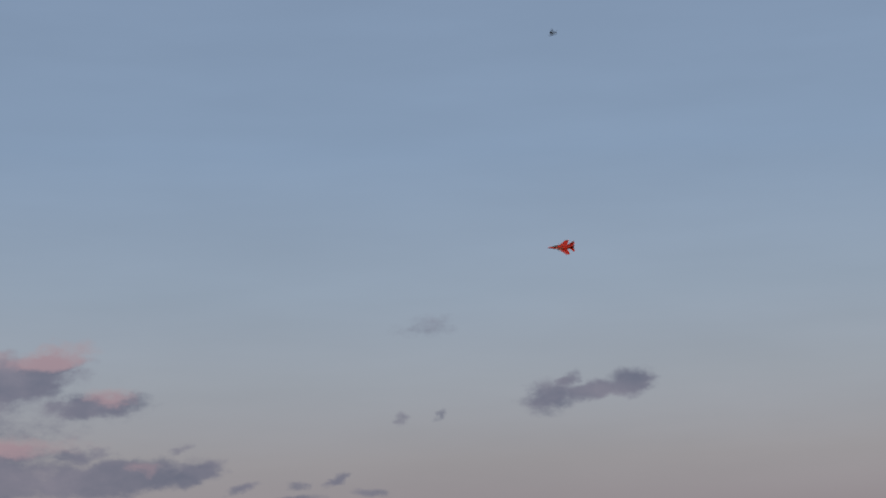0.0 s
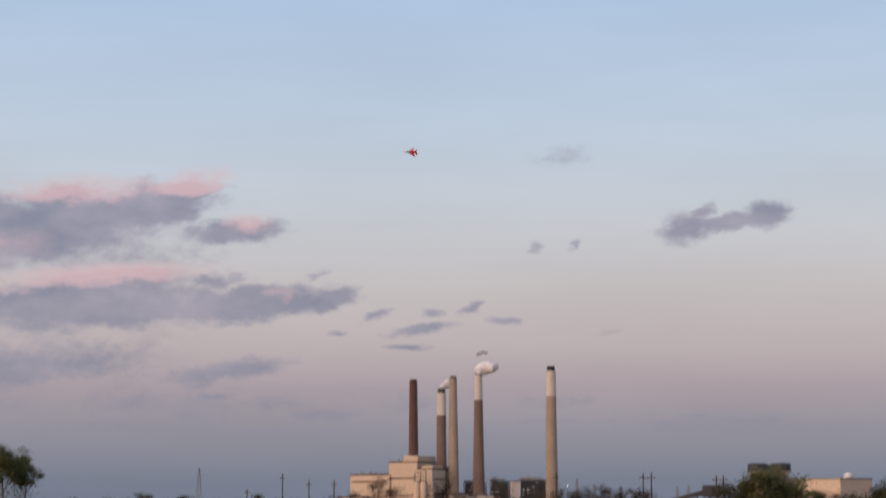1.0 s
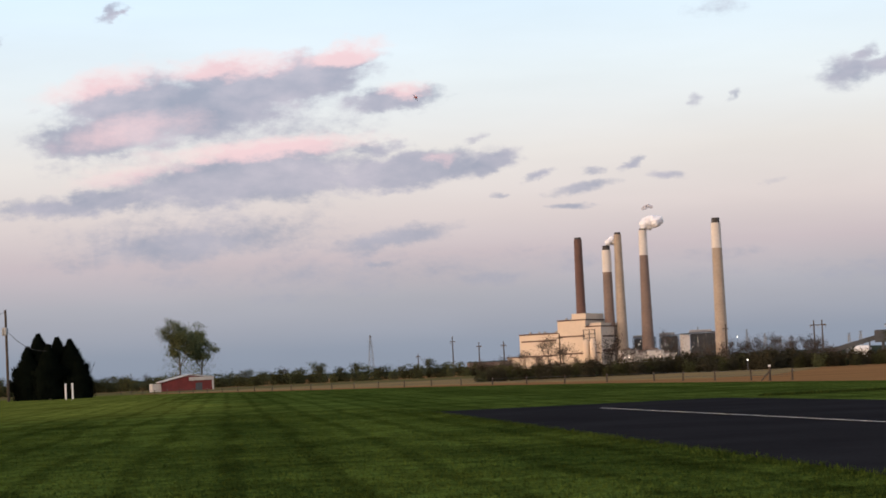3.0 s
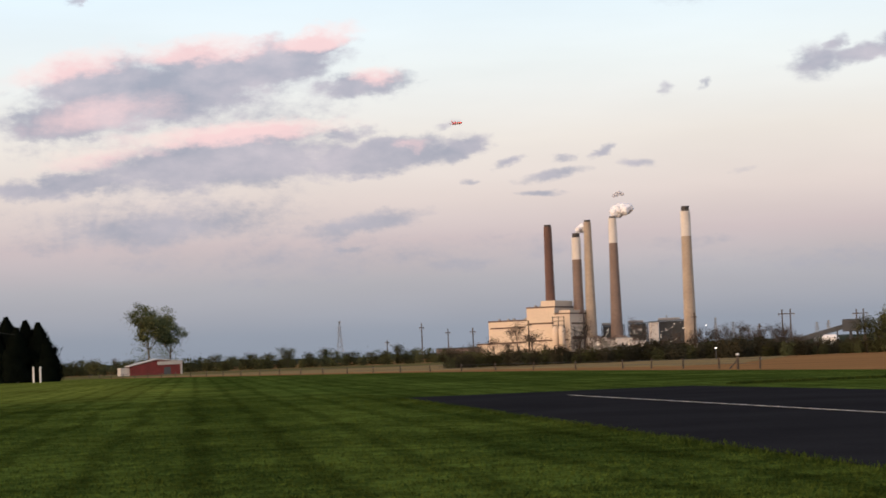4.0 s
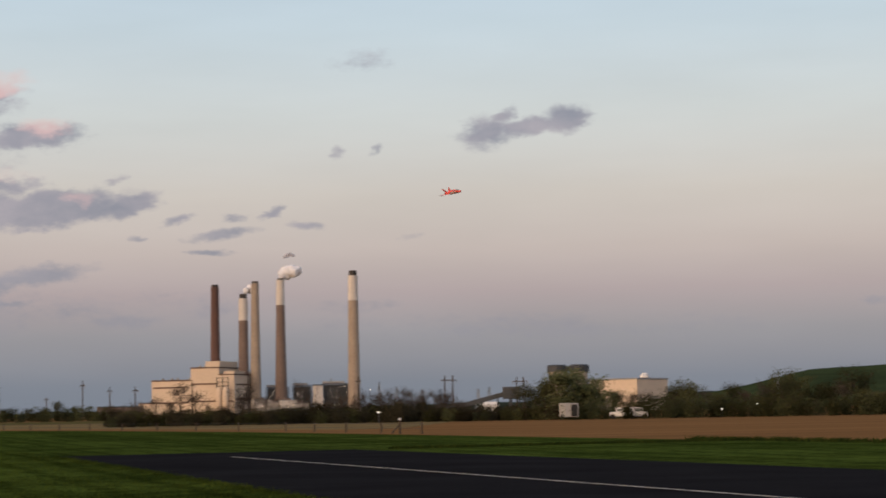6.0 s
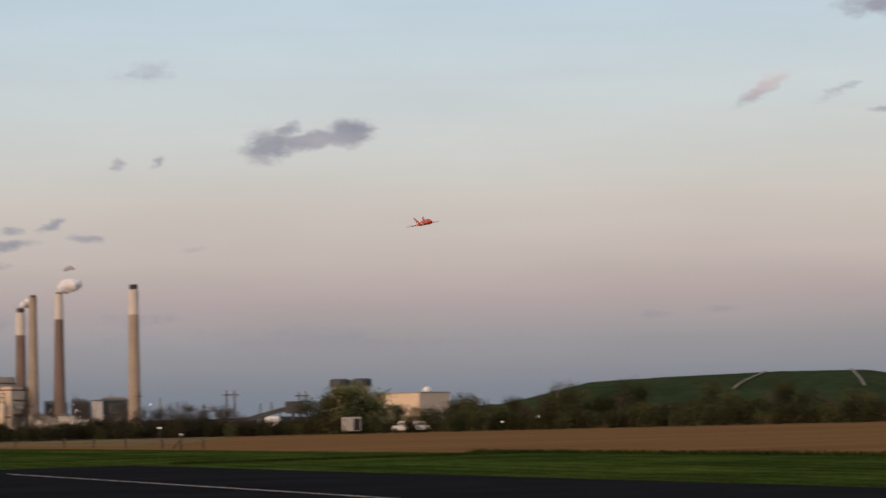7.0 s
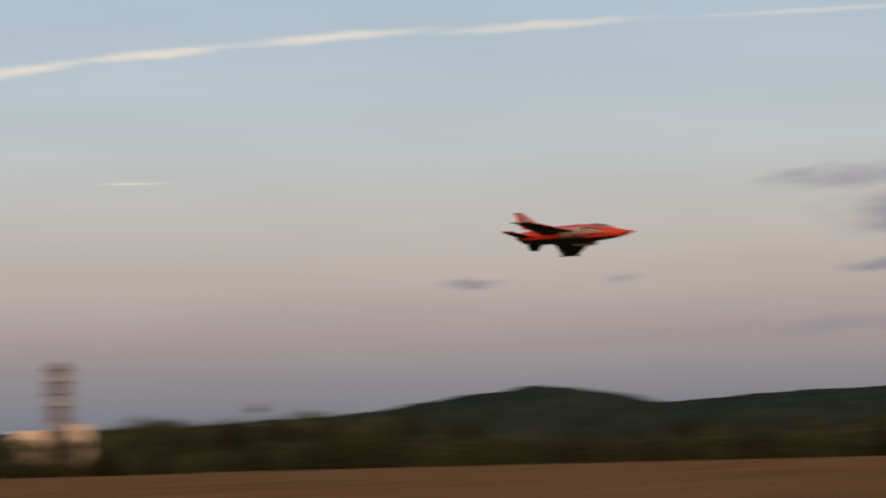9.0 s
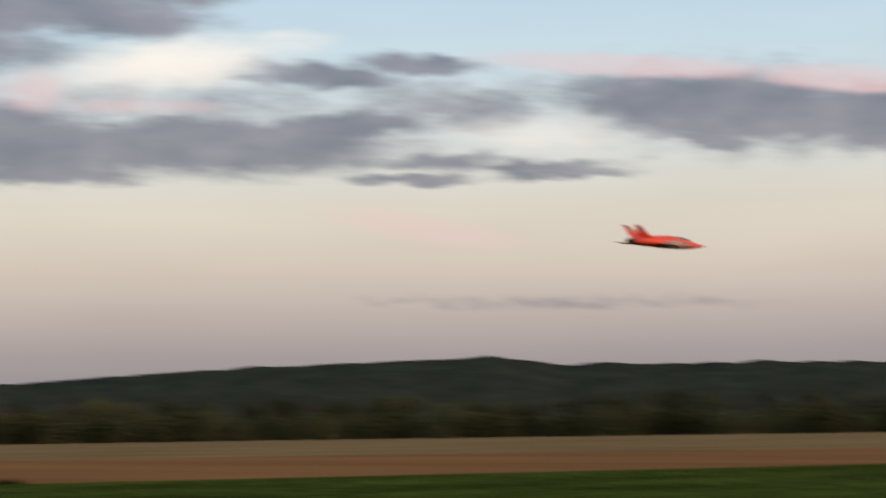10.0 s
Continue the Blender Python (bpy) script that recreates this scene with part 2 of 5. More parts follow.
belt = ramp(rise, [(0.0, srgb(112, 124, 138)), (lift(0.8), srgb(123, 133, 147)), (lift(2.2), srgb(147, 148, 157)), (lift(3.4), srgb(172, 160, 165)),
                   (lift(4.6), srgb(192, 180, 178)), (lift(6.2), srgb(202, 195, 190)), (lift(8.5), srgb(204, 209, 210)), (lift(11), srgb(196, 211, 221)),
                   (lift(15), srgb(180, 203, 224)), (lift(30), srgb(158, 178, 202)), (1.0, srgb(120, 138, 166))])
warm = ramp(rise, [(0.0, srgb(122, 122, 130)), (lift(0.8), srgb(134, 132, 138)), (lift(2.2), srgb(158, 150, 150)), (lift(3.4), srgb(182, 170, 164)),
                   (lift(4.6), srgb(202, 190, 176)), (lift(6.2), srgb(212, 204, 188)), (lift(8.5), srgb(204, 210, 208)), (lift(11), srgb(190, 210, 218)),
                   (lift(15), srgb(176, 202, 222)), (lift(30), srgb(158, 178, 202)), (1.0, srgb(120, 138, 166))])
turn = wn("ShaderNodeMapRange", ins={0: azim, 1: 70.0, 2: 125.0})
turn.interpolation_type = "SMOOTHSTEP"
sky = wmix(turn.outputs[0], belt, warm)
mottle = wn("ShaderNodeMapRange", ins={0: wn("ShaderNodeTexNoise", ins={"Vector": wn("ShaderNodeVectorMath", op="MULTIPLY", ins={0: flat, 1: (0.12, 0.6, 1.0)}).outputs[0], "Scale": 1.0, "Detail": 4.0}).outputs["Fac"], 1: 0.3, 2: 0.7, 3: 0.965, 4: 1.03}).outputs[0]
sky = wn("ShaderNodeVectorMath", op="SCALE", ins={0: sky, "Scale": mottle}).outputs[0]
air = wn("ShaderNodeTexSky")
air.sky_type, air.sun_disc = "NISHITA", False
air.sun_elevation, air.sun_rotation = radians(2.5), radians(245)
air_part = wn("ShaderNodeVectorMath", op="SCALE", ins={0: air.outputs[0], "Scale": 0.02}).outputs[0]
shade_mix = wn("ShaderNodeMapRange", ins={0: wnoise(0.8, 5).outputs["Fac"], 1: 0.35, 2: 0.68}).outputs[0]
cloud_gray = wmix(shade_mix, srgb(132, 135, 153), srgb(170, 163, 174))
low = wn("ShaderNodeMapRange", ins={0: elev, 1: 1.5, 2: 6.0}).outputs[0]
cloud_gray = wmix(low, srgb(136, 140, 155), cloud_gray)
thick = wn("ShaderNodeMapRange", ins={0: azim, 1: 86.0, 2: 108.0, 3: 0.0, 4: 0.85}).outputs[0]
cloud_gray = wmix(thick, cloud_gray, wmix(shade_mix, srgb(104, 109, 121), srgb(134, 133, 142)))
pink_on = wmath("MULTIPLY", cover(pink, 0.16, 0.8, 0.7), 0.8)
cloud_col = wmix(pink_on, cloud_gray, srgb(224, 187, 187))
gray_on = wmath("MULTIPLY", cover(gray, 0.17, 0.88, 1.6), 0.92)
pink_free = wmath("MULTIPLY", pink_on, 0.55)
lit_on = cover(lit, 0.15, 1.2, 1.0)
sky = wmix(lit_on, sky, srgb(250, 240, 226))
sky = wmix(pink_free, sky, srgb(224, 192, 188))
gray_on = wmath("MULTIPLY", gray_on, wmath("SUBTRACT", 1.0, wmath("MULTIPLY", lit_on, 0.75)))
sky = wmix(gray_on, sky, cloud_col)
# the afterglow round the low sun, behind the eye
glow_dot = wn("ShaderNodeVectorMath", op="DOT_PRODUCT", ins={0: coord, 1: tuple(at(245, 1.0, 0.1).normalized())}).outputs["Value"]
glow_fac = wmath("POWER", wn("ShaderNodeMapRange", ins={0: glow_dot, 1: 0.2, 2: 1.0}).outputs[0], 1.6)
after = wn("ShaderNodeVectorMath", op="SCALE", ins={0: (2.7, 1.6, 0.75), "Scale": glow_fac}).outputs[0]
total = wn("ShaderNodeVectorMath", op="ADD", ins={0: sky, 1: air_part}).outputs[0]
total = wn("ShaderNodeVectorMath", op="ADD", ins={0: total, 1: after}).outputs[0]
back = wn("ShaderNodeBackground", ins={0: total, 1: 1.0})
wt.links.new(back.outputs[0], wn("ShaderNodeOutputWorld").inputs[0])
world.cycles.sampling_method, world.cycles.sample_map_resolution = "MANUAL", 512

sun = new("sun", bpy.data.lights.new("sun", "SUN"))
sun.data.energy, sun.data.angle, sun.data.color = 0.5, radians(4), (1.0, 0.8, 0.64)
sun.matrix_world = look(at(245, 100, 6), (0, 0, 0))


# ---- materials ----
def mat(name, a, b=None, scale=1.0, rough=0.8, metal=0.0, bump=0.0, fine=8.0, gloss=0.4, vary=0.0, stretch=None):
    """A two-scale mottled surface from colour a to colour b."""
    m = bpy.data.materials.new(name)
    m.use_nodes = True
    nt = m.node_tree
    p = nt.nodes["Principled BSDF"]
    p.inputs["Roughness"].default_value, p.inputs["Metallic"].default_value = rough, metal
    p.inputs["Specular IOR Level"].default_value = gloss
    b = b or tuple(c * 0.8 for c in a)
    tc = nt.nodes.new("ShaderNodeTexCoord")
    n1, n2 = nt.nodes.new("ShaderNodeTexNoise"), nt.nodes.new("ShaderNodeTexNoise")
    for n, s, d in ((n1, scale, 4), (n2, scale * fine, 3)):
        src = tc.outputs["Object"]
        if stretch and n is n1:
            mp = nt.nodes.new("ShaderNodeMapping")
            mp.inputs["Scale"].default_value, mp.inputs["Rotation"].default_value = (*stretch[:2], 1), (0, 0, radians(stretch[2]))
            nt.links.new(src, mp.inputs["Vector"])
            src = mp.outputs[0]
        nt.links.new(src, n.inputs["Vector"])
        n.inputs["Scale"].default_value, n.inputs["Detail"].default_value = s, d
    mx = nt.nodes.new("ShaderNodeMath")
    mx.operation = "MULTIPLY_ADD"
    nt.links.new(n1.outputs["Fac"], mx.inputs[0])
    mx.inputs[1].default_value = 0.6
    sc = nt.nodes.new("ShaderNodeMath")
    sc.operation = "MULTIPLY"
    nt.links.new(n2.outputs["Fac"], sc.inputs[0])
    sc.inputs[1].default_value = 0.4
    nt.links.new(sc.outputs[0], mx.inputs[2])
    fac = mx.outputs[0]
    rp = nt.nodes.new("ShaderNodeValToRGB")
    rp.color_ramp.elements[0].position, rp.color_ramp.elements[1].position = 0.34, 0.66
    rp.color_ramp.elements[0].color, rp.color_ramp.elements[1].color = (*b, 1), (*a, 1)
    nt.links.new(fac, rp.inputs[0])
    col = rp.outputs[0]
    if vary:
        info = nt.nodes.new("ShaderNodeObjectInfo")
        hs = nt.nodes.new("ShaderNodeHueSaturation")
        mr = nt.nodes.new("ShaderNodeMapRange")
        mr.inputs[3].default_value, mr.inputs[4].default_value = 1 - vary, 1 + vary
        nt.links.new(info.outputs["Random"], mr.inputs[0])
        nt.links.new(mr.outputs[0], hs.inputs["Value"])
        nt.links.new(col, hs.inputs["Color"])
        col = hs.outputs[0]
    nt.links.new(col, p.inputs["Base Color"])
    if bump:
        bp = nt.nodes.new("ShaderNodeBump")
        bp.inputs["Strength"].default_value, bp.inputs["Distance"].default_value = bump, 0.05 / max(scale, 0.05)
        nt.links.new(fac, bp.inputs["Height"])
        nt.links.new(bp.outputs[0], p.inputs["Normal"])
    return m


def glow(name, c, strength):
    m = bpy.data.materials.new(name)
    m.use_nodes = True
    p = m.node_tree.nodes["Principled BSDF"]
    p.inputs["Base Color"].default_value = (*c, 1)
    p.inputs["Emission Color"].default_value, p.inputs["Emission Strength"].default_value = (*c, 1), strength
    return m


M_SOIL = mat("tilled_soil", (0.215, 0.12, 0.053), (0.135, 0.076, 0.034), 0.2, 0.95, bump=0.2, fine=14, gloss=0.0, stretch=(0.12, 0.6, 10))
M_STUBBLE = mat("dry_stubble", (0.2, 0.15, 0.075), (0.125, 0.095, 0.048), 0.06, 0.95, fine=30, gloss=0.0)

M_PASTURE = mat("rough_pasture", (0.115, 0.1, 0.042), (0.062, 0.06, 0.025), 0.08, 0.95, fine=20, gloss=0.0, stretch=(0.25, 1.0, 5))


def turf(name, a, b):
    """Mown grass: mottled green, with darker mower tracks about two metres apart."""
    m = mat(name, a, b, 0.3, 0.95, bump=0.25, fine=14, gloss=0.0, stretch=(1.0, 0.35, 0))
    nt = m.node_tree
    p = nt.nodes["Principled BSDF"]
    col = p.inputs["Base Color"].links[0].from_socket
    tc = nt.nodes.new("ShaderNodeTexCoord")
    mp = nt.nodes.new("ShaderNodeMapping")
    mp.inputs["Rotation"].default_value = (0, 0, radians(TRACK_TURN))
    nt.links.new(tc.outputs["Object"], mp.inputs["Vector"])
    def node(kind, **ins):
        n = nt.nodes.new(kind)
        for k, v in ins.items():
            k = int(k[1:]) if k[0] == "i" and k[1:].isdigit() else k
            if isinstance(v, bpy.types.NodeSocket):
                nt.links.new(v, n.inputs[k])
            else:
                n.inputs[k].default_value = v
        return n

    def mul(x, y):
        n = node("ShaderNodeMath", i0=x, i1=y)
        n.operation = "MULTIPLY"
        return n.outputs[0]

    def span(x, a0, a1, b0, b1):
        n = node("ShaderNodeMapRange", i0=x, i1=a0, i2=a1, i3=b0, i4=b1)
        n.interpolation_type = "SMOOTHSTEP"
        return n.outputs[0]

    # wheel tracks of the mower, then broad mown swaths, then thin and thick patches of turf
    value = None
    for turn_by, step, bend, top, dark in ((0, TRACK_STEP, 2.8, 0.3, 0.74), (0.9, TRACK_STEP * 4.6, 3.0, 1.0, 0.84), (76, 9.0, 5.0, 1.0, 0.86)):
        mp2 = node("ShaderNodeMapping", Vector=tc.outputs["Object"])
        mp2.inputs["Rotation"].default_value = (0, 0, radians(TRACK_TURN + turn_by))
        wv = node("ShaderNodeTexWave", Vector=mp2.outputs[0], Scale=0.314 / step, Distortion=bend, Detail=4.0)
        wv.inputs["Detail Scale"].default_value = 0.5
        v = span(wv.outputs["Fac"], 0.0, top, dark, 1.04)
        value = v if value is None else mul(value, v)
    for scale, lo, hi in ((0.05, 0.82, 1.18), (1.1, 0.72, 1.28), (6.0, 0.7, 1.3)):
        nz = node("ShaderNodeTexNoise", Vector=tc.outputs["Object"], Scale=scale, Detail=4.0)
        value = mul(value, span(nz.outputs["Fac"], 0.3, 0.7, lo, hi))
    # yellower turf out by the fence
    ax = node("ShaderNodeSeparateXYZ", Vector=tc.outputs["Object"])
    wob = node("ShaderNodeTexNoise", Vector=mp.outputs[0], Scale=0.06, Detail=4.0).outputs["Fac"]
    edge = node("ShaderNodeMath", i0=wob, i1=30.0, i2=ax.outputs[0])
    edge.operation = "MULTIPLY_ADD"
    far = node("ShaderNodeMath", i0=wob, i1=70.0, i2=ax.outputs[1])
    far.operation = "MULTIPLY_ADD"
    pale = mul(span(edge.outputs[0], 30.0, 16.0, 0.0, 1.0), span(far.outputs[0], 110.0, 175.0, 0.0, 0.75))
    mx = nt.nodes.new("ShaderNodeMix")
    mx.data_type = "RGBA"
    nt.links.new(pale, mx.inputs[0])
    nt.links.new(col, mx.inputs[6])
    mx.inputs[7].default_value = (0.1, 0.12, 0.022, 1)
    hs = node("ShaderNodeHueSaturation", Value=value, Color=mx.outputs[2])
    nt.links.new(hs.outputs[0], p.inputs["Base Color"])
    return m


TRACK_TURN, TRACK_STEP = 3.7, 1.75
M_GRASS = turf("mown_grass", (0.054, 0.08, 0.015), (0.022, 0.037, 0.008))
M_BLADE = turf("grass_blade", (0.052, 0.077, 0.015), (0.021, 0.037, 0.008))
M_ASPHALT = mat("asphalt", (0.018, 0.019, 0.0215), (0.0105, 0.011, 0.013), 0.25, 0.95, bump=0.2, fine=60, gloss=0.0)
M_PAINT = mat("worn_white_paint", (0.4, 0.4, 0.39), (0.16, 0.16, 0.16), 1.2, 0.9, fine=20, gloss=0.1)
M_BRICK = mat("dark_red_brick", (0.125, 0.07, 0.058), (0.085, 0.05, 0.043), 0.06, 0.9, fine=10)
M_CONC = mat("weathered_concrete", (0.36, 0.3, 0.24), (0.27, 0.22, 0.18), 0.05, 0.9, fine=8)
M_CONC_DARK = mat("brown_concrete", (0.19, 0.14, 0.12), (0.14, 0.105, 0.09), 0.05, 0.9, fine=8)
M_CONC_PALE = mat("pale_concrete_band", (0.6, 0.56, 0.52), (0.5, 0.47, 0.44), 0.05, 0.9, fine=8)
M_SOOT = mat("sooty_steel", (0.05, 0.045, 0.045), (0.03, 0.028, 0.028), 0.2, 0.7)
M_CREAM = mat("cream_cladding", (0.62, 0.51, 0.4), (0.52, 0.43, 0.34), 0.04, 0.8, fine=12)
M_GRAYCLAD = mat("gray_cladding", (0.3, 0.3, 0.31), (0.22, 0.22, 0.23), 0.06, 0.8, fine=12)
M_DARKBAND = mat("dark_brown_trim", (0.11, 0.065, 0.05), None, 0.2, 0.8)
M_STEEL = mat("dark_steelwork", (0.07, 0.075, 0.085), (0.04, 0.045, 0.05), 0.2, 0.6, 0.3)
M_GALV = mat("galvanised_steel", (0.26, 0.27, 0.29), (0.18, 0.19, 0.2), 0.5, 0.5, 0.5)
M_STEAM = mat("white_steam", (0.78, 0.8, 0.86), (0.62, 0.64, 0.7), 0.08, 1.0, fine=4, gloss=0.0)
M_WISP = mat("thin_gray_steam", (0.5, 0.48, 0.53), (0.4, 0.39, 0.44), 0.2, 1.0, fine=4, gloss=0.0)
M_WISP.node_tree.nodes["Principled BSDF"].inputs["Alpha"].default_value = 0.45
M_BARK = mat("bark", (0.13, 0.105, 0.085), (0.07, 0.055, 0.045), 0.8, 0.95)
M_LEAF = mat("olive_leaves", (0.066, 0.071, 0.03), (0.028, 0.031, 0.017), 0.35, 0.9, fine=6, gloss=0.0, vary=0.4)
M_LEAF_SPRING = mat("spring_leaves", (0.125, 0.135, 0.06), (0.058, 0.066, 0.032), 0.35, 0.9, fine=6, gloss=0.0, vary=0.2)
M_TWIG = mat("bare_twigs", (0.085, 0.068, 0.055), (0.045, 0.037, 0.031), 0.4, 0.95, gloss=0.0, vary=0.3)
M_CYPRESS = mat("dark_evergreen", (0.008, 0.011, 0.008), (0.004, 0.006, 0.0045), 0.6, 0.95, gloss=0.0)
M_WOODS = mat("distant_woods", (0.036, 0.046, 0.034), (0.018, 0.024, 0.019), 0.02, 0.95, fine=5, gloss=0.0)
M_HILLGRASS = mat("landfill_grass", (0.038, 0.056, 0.026), (0.022, 0.033, 0.017), 0.012, 0.95, fine=8, gloss=0.0)
M_GRAVEL = mat("gravel_track", (0.19, 0.165, 0.13), (0.14, 0.12, 0.095), 0.1, 0.95)
M_BERM = mat("rank_dark_grass", (0.03, 0.045, 0.01), (0.014, 0.023, 0.006), 0.5, 0.95, gloss=0.0)
M_BARN = mat("faded_red_boards", (0.15, 0.026, 0.025), (0.085, 0.016, 0.016), 0.5, 0.85, fine=10)
M_WHITE = mat("white_metal_sheet", (0.72, 0.71, 0.7), (0.6, 0.6, 0.6), 0.3, 0.6)
M_DULLWHITE = mat("dull_white_boards", (0.42, 0.41, 0.4), (0.3, 0.29, 0.28), 0.6, 0.8)
M_THICKET = mat("dark_brushwood", (0.046, 0.042, 0.026), (0.02, 0.019, 0.013), 0.35, 0.95, fine=6, gloss=0.0)
M_BLUE = mat("navy_painted_steel", (0.02, 0.035, 0.12), (0.014, 0.025, 0.085), 0.5, 0.6)
M_WOOD = mat("weathered_timber", (0.09, 0.07, 0.055), (0.05, 0.04, 0.032), 0.6, 0.9, gloss=0.1)
M_TAN = mat("sunlit_tan_concrete", (0.62, 0.5, 0.39), (0.52, 0.42, 0.33), 0.05, 0.85)
M_BLACK = mat("black_plastic", (0.012, 0.012, 0.013), None, 1.0, 0.6)
M_WIRE = mat("cable_black", (0.02, 0.02, 0.02), None, 1.0, 0.7)
M_LAMP = glow("white_lamp_glow", (1.0, 0.9, 0.75), 2.5)
M_FLAME = glow("orange_lamp_glow", (1.0, 0.35, 0.08), 4.0)
M_RED = mat("orange_red_jet_paint", (0.7, 0.05, 0.018), (0.52, 0.034, 0.014), 1.5, 0.4, fine=4, gloss=0.4)
M_JETGRAY = mat("grey_camouflage_paint", (0.34, 0.33, 0.3), (0.3, 0.075, 0.045), 6.5, 0.45, fine=3)
# near-black: downward jet faces, nozzles, canopy frame and the bird
M_JETDARK = mat("near_black_surface", (0.016, 0.014, 0.014), (0.01, 0.009, 0.009), 2.0, 0.5)
M_JETWHITE = mat("pale_fin_marking", (0.52, 0.36, 0.36), (0.1, 0.04, 0.04), 11.0, 0.5)
M_GLASS = mat("smoked_canopy", (0.2, 0.225, 0.22), (0.13, 0.15, 0.15), 1.0, 0.08, gloss=0.8)


# ---- builders ----
def link_bm(name, bm, material, smooth=False):
    me = bpy.data.meshes.new(name)
    bm.normal_update()
    bm.to_mesh(me)
    bm.free()
    for m in material if isinstance(material, (list, tuple)) else [material]:
        me.materials.append(m)
    if smooth:
        me.shade_smooth()
    return new(name, me)


def part(name, bm, material, parent, label="", smooth=False):
    ob = link_bm(name, bm, material, smooth)
    ob.parent = parent
    return tagged(ob, label)


def thing(name, m, label, category, group="", kind=""):
    ob = new(name)
    ob.matrix_basis = m
    return tagged(ob, label, category, group, kind)


def box(bm, x0, x1, y0, y1, z0, z1, bevel=0.0):
    r = bmesh.ops.create_cube(bm, size=1)
    bmesh.ops.transform(bm, matrix=Matrix.LocRotScale(((x0 + x1) / 2, (y0 + y1) / 2, (z0 + z1) / 2), None, (x1 - x0, y1 - y0, z1 - z0)), verts=r["verts"])
    if bevel:
        es = {e for v in r["verts"] for e in v.link_edges}
        bmesh.ops.bevel(bm, geom=list(es), offset=bevel, segments=1, affect="EDGES")
    return bm


def tube(bm, p, q, r0, r1, n=6, caps=True):
    p, q = Vector(p), Vector(q)
    z = (q - p).normalized()
    x = z.orthogonal().normalized()
    y = z.cross(x)
    rings = []
    for c, r in ((p, r0), (q, r1)):
        rings.append([bm.verts.new(c + (x * math.cos(2 * math.pi * i / n) + y * math.sin(2 * math.pi * i / n)) * r) for i in range(n)])
    for i in range(n):
        bm.faces.new((rings[0][i], rings[0][(i + 1) % n], rings[1][(i + 1) % n], rings[1][i]))
    if caps:
        bm.faces.new(rings[1])
        bm.faces.new(rings[0][::-1])
    return bm


def lathe(bm, profile, n=24, x=0.0, y=0.0):
    rings = [[bm.verts.new((x + r * math.cos(2 * math.pi * i / n), y + r * math.sin(2 * math.pi * i / n), z)) for i in range(n)] for r, z in profile]
    for a, b in zip(rings, rings[1:]):
        for i in range(n):
            bm.faces.new((a[i], a[(i + 1) % n], b[(i + 1) % n], b[i]))
    bm.faces.new(rings[-1])
    bm.faces.new(rings[0][::-1])
    return bm


def prism(bm, pts, z0, z1):
    lo, hi = [bm.verts.new((x, y, z0)) for x, y in pts], [bm.verts.new((x, y, z1)) for x, y in pts]
    n = len(pts)
    bm.faces.new(lo[::-1])
    bm.faces.new(hi)
    for i in range(n):
        bm.faces.new((lo[i], lo[(i + 1) % n], hi[(i + 1) % n], hi[i]))
    return bm


def slab(name, pts, z0, z1, material, label, category):
    bm = prism(bmesh.new(), pts, z0, z1)
    bmesh.ops.recalc_face_normals(bm, faces=bm.faces)
    return tagged(link_bm(name, bm, material), label, category, kind="structure")


# ---- ground ----
def ground():
    bm = bmesh.new()
    rings = [0.0, 60, 200, 600, 1500, 3000, 4800]
    prev = [bm.verts.new((0, 0, 0))]
    for r in rings[1:]:
        ring = [bm.verts.new((r * math.cos(2 * math.pi * i / 64), r * math.sin(2 * math.pi * i / 64), 0)) for i in range(64)]
        for i in range(64):
            j = (i + 1) % 64
            bm.faces.new((prev[0], ring[i], ring[j]) if len(prev) == 1 else (prev[i], ring[i], ring[j], prev[j]))
        prev = ring
    tagged(link_bm("ground", bm, M_SOIL), "brown tilled farm field reaching to the woods", "ground", kind="structure")


ground()
slab("mown_lawn", [(-160, -60), (36, -70), (52, -38), (48.5, 5), (45.2, 35), (44, 60), (43.6, 84), (43.4, 130), (43, 165), (38, 215), (5, 385), (-160, 420)], -0.3, 0.02, M_GRASS,
     "short mown green grass of the airfield", "lawn")
slab("rough_pasture", [(-420, 430), (-160, 419.8), (4.5, 385.5), (60, 402), (140, 402), (230, 575), (-420, 620)], -0.3, 0.018, M_PASTURE, "rough olive-brown pasture beyond the fence", "field")
slab("stubble_strip", [(60, 400), (9, 390), (47, 222), (53, 168), (60, 172), (90, 240), (140, 400)], -0.3, 0.024, M_STUBBLE, "dry tan stubble along the fence line", "field")
slab("stubble_field", [(120, -52), (400, -40), (400, -420), (30, -420), (58, -110)], -0.3, 0.024, M_STUBBLE, "tan dry stubble field", "field")
slab("runway", [(6.7, -29), (13.2, 78.5), (25.2, 78.5), (26.6, -29)], -0.3, 0.045, M_ASPHALT, "black asphalt model aircraft runway", "runway")
slab("runway_line", [(15.53, -29), (17.98, 70.5), (18.08, 70.5), (15.63, -29)], 0.0, 0.05, M_PAINT, "thin worn white painted centre line", "marking")


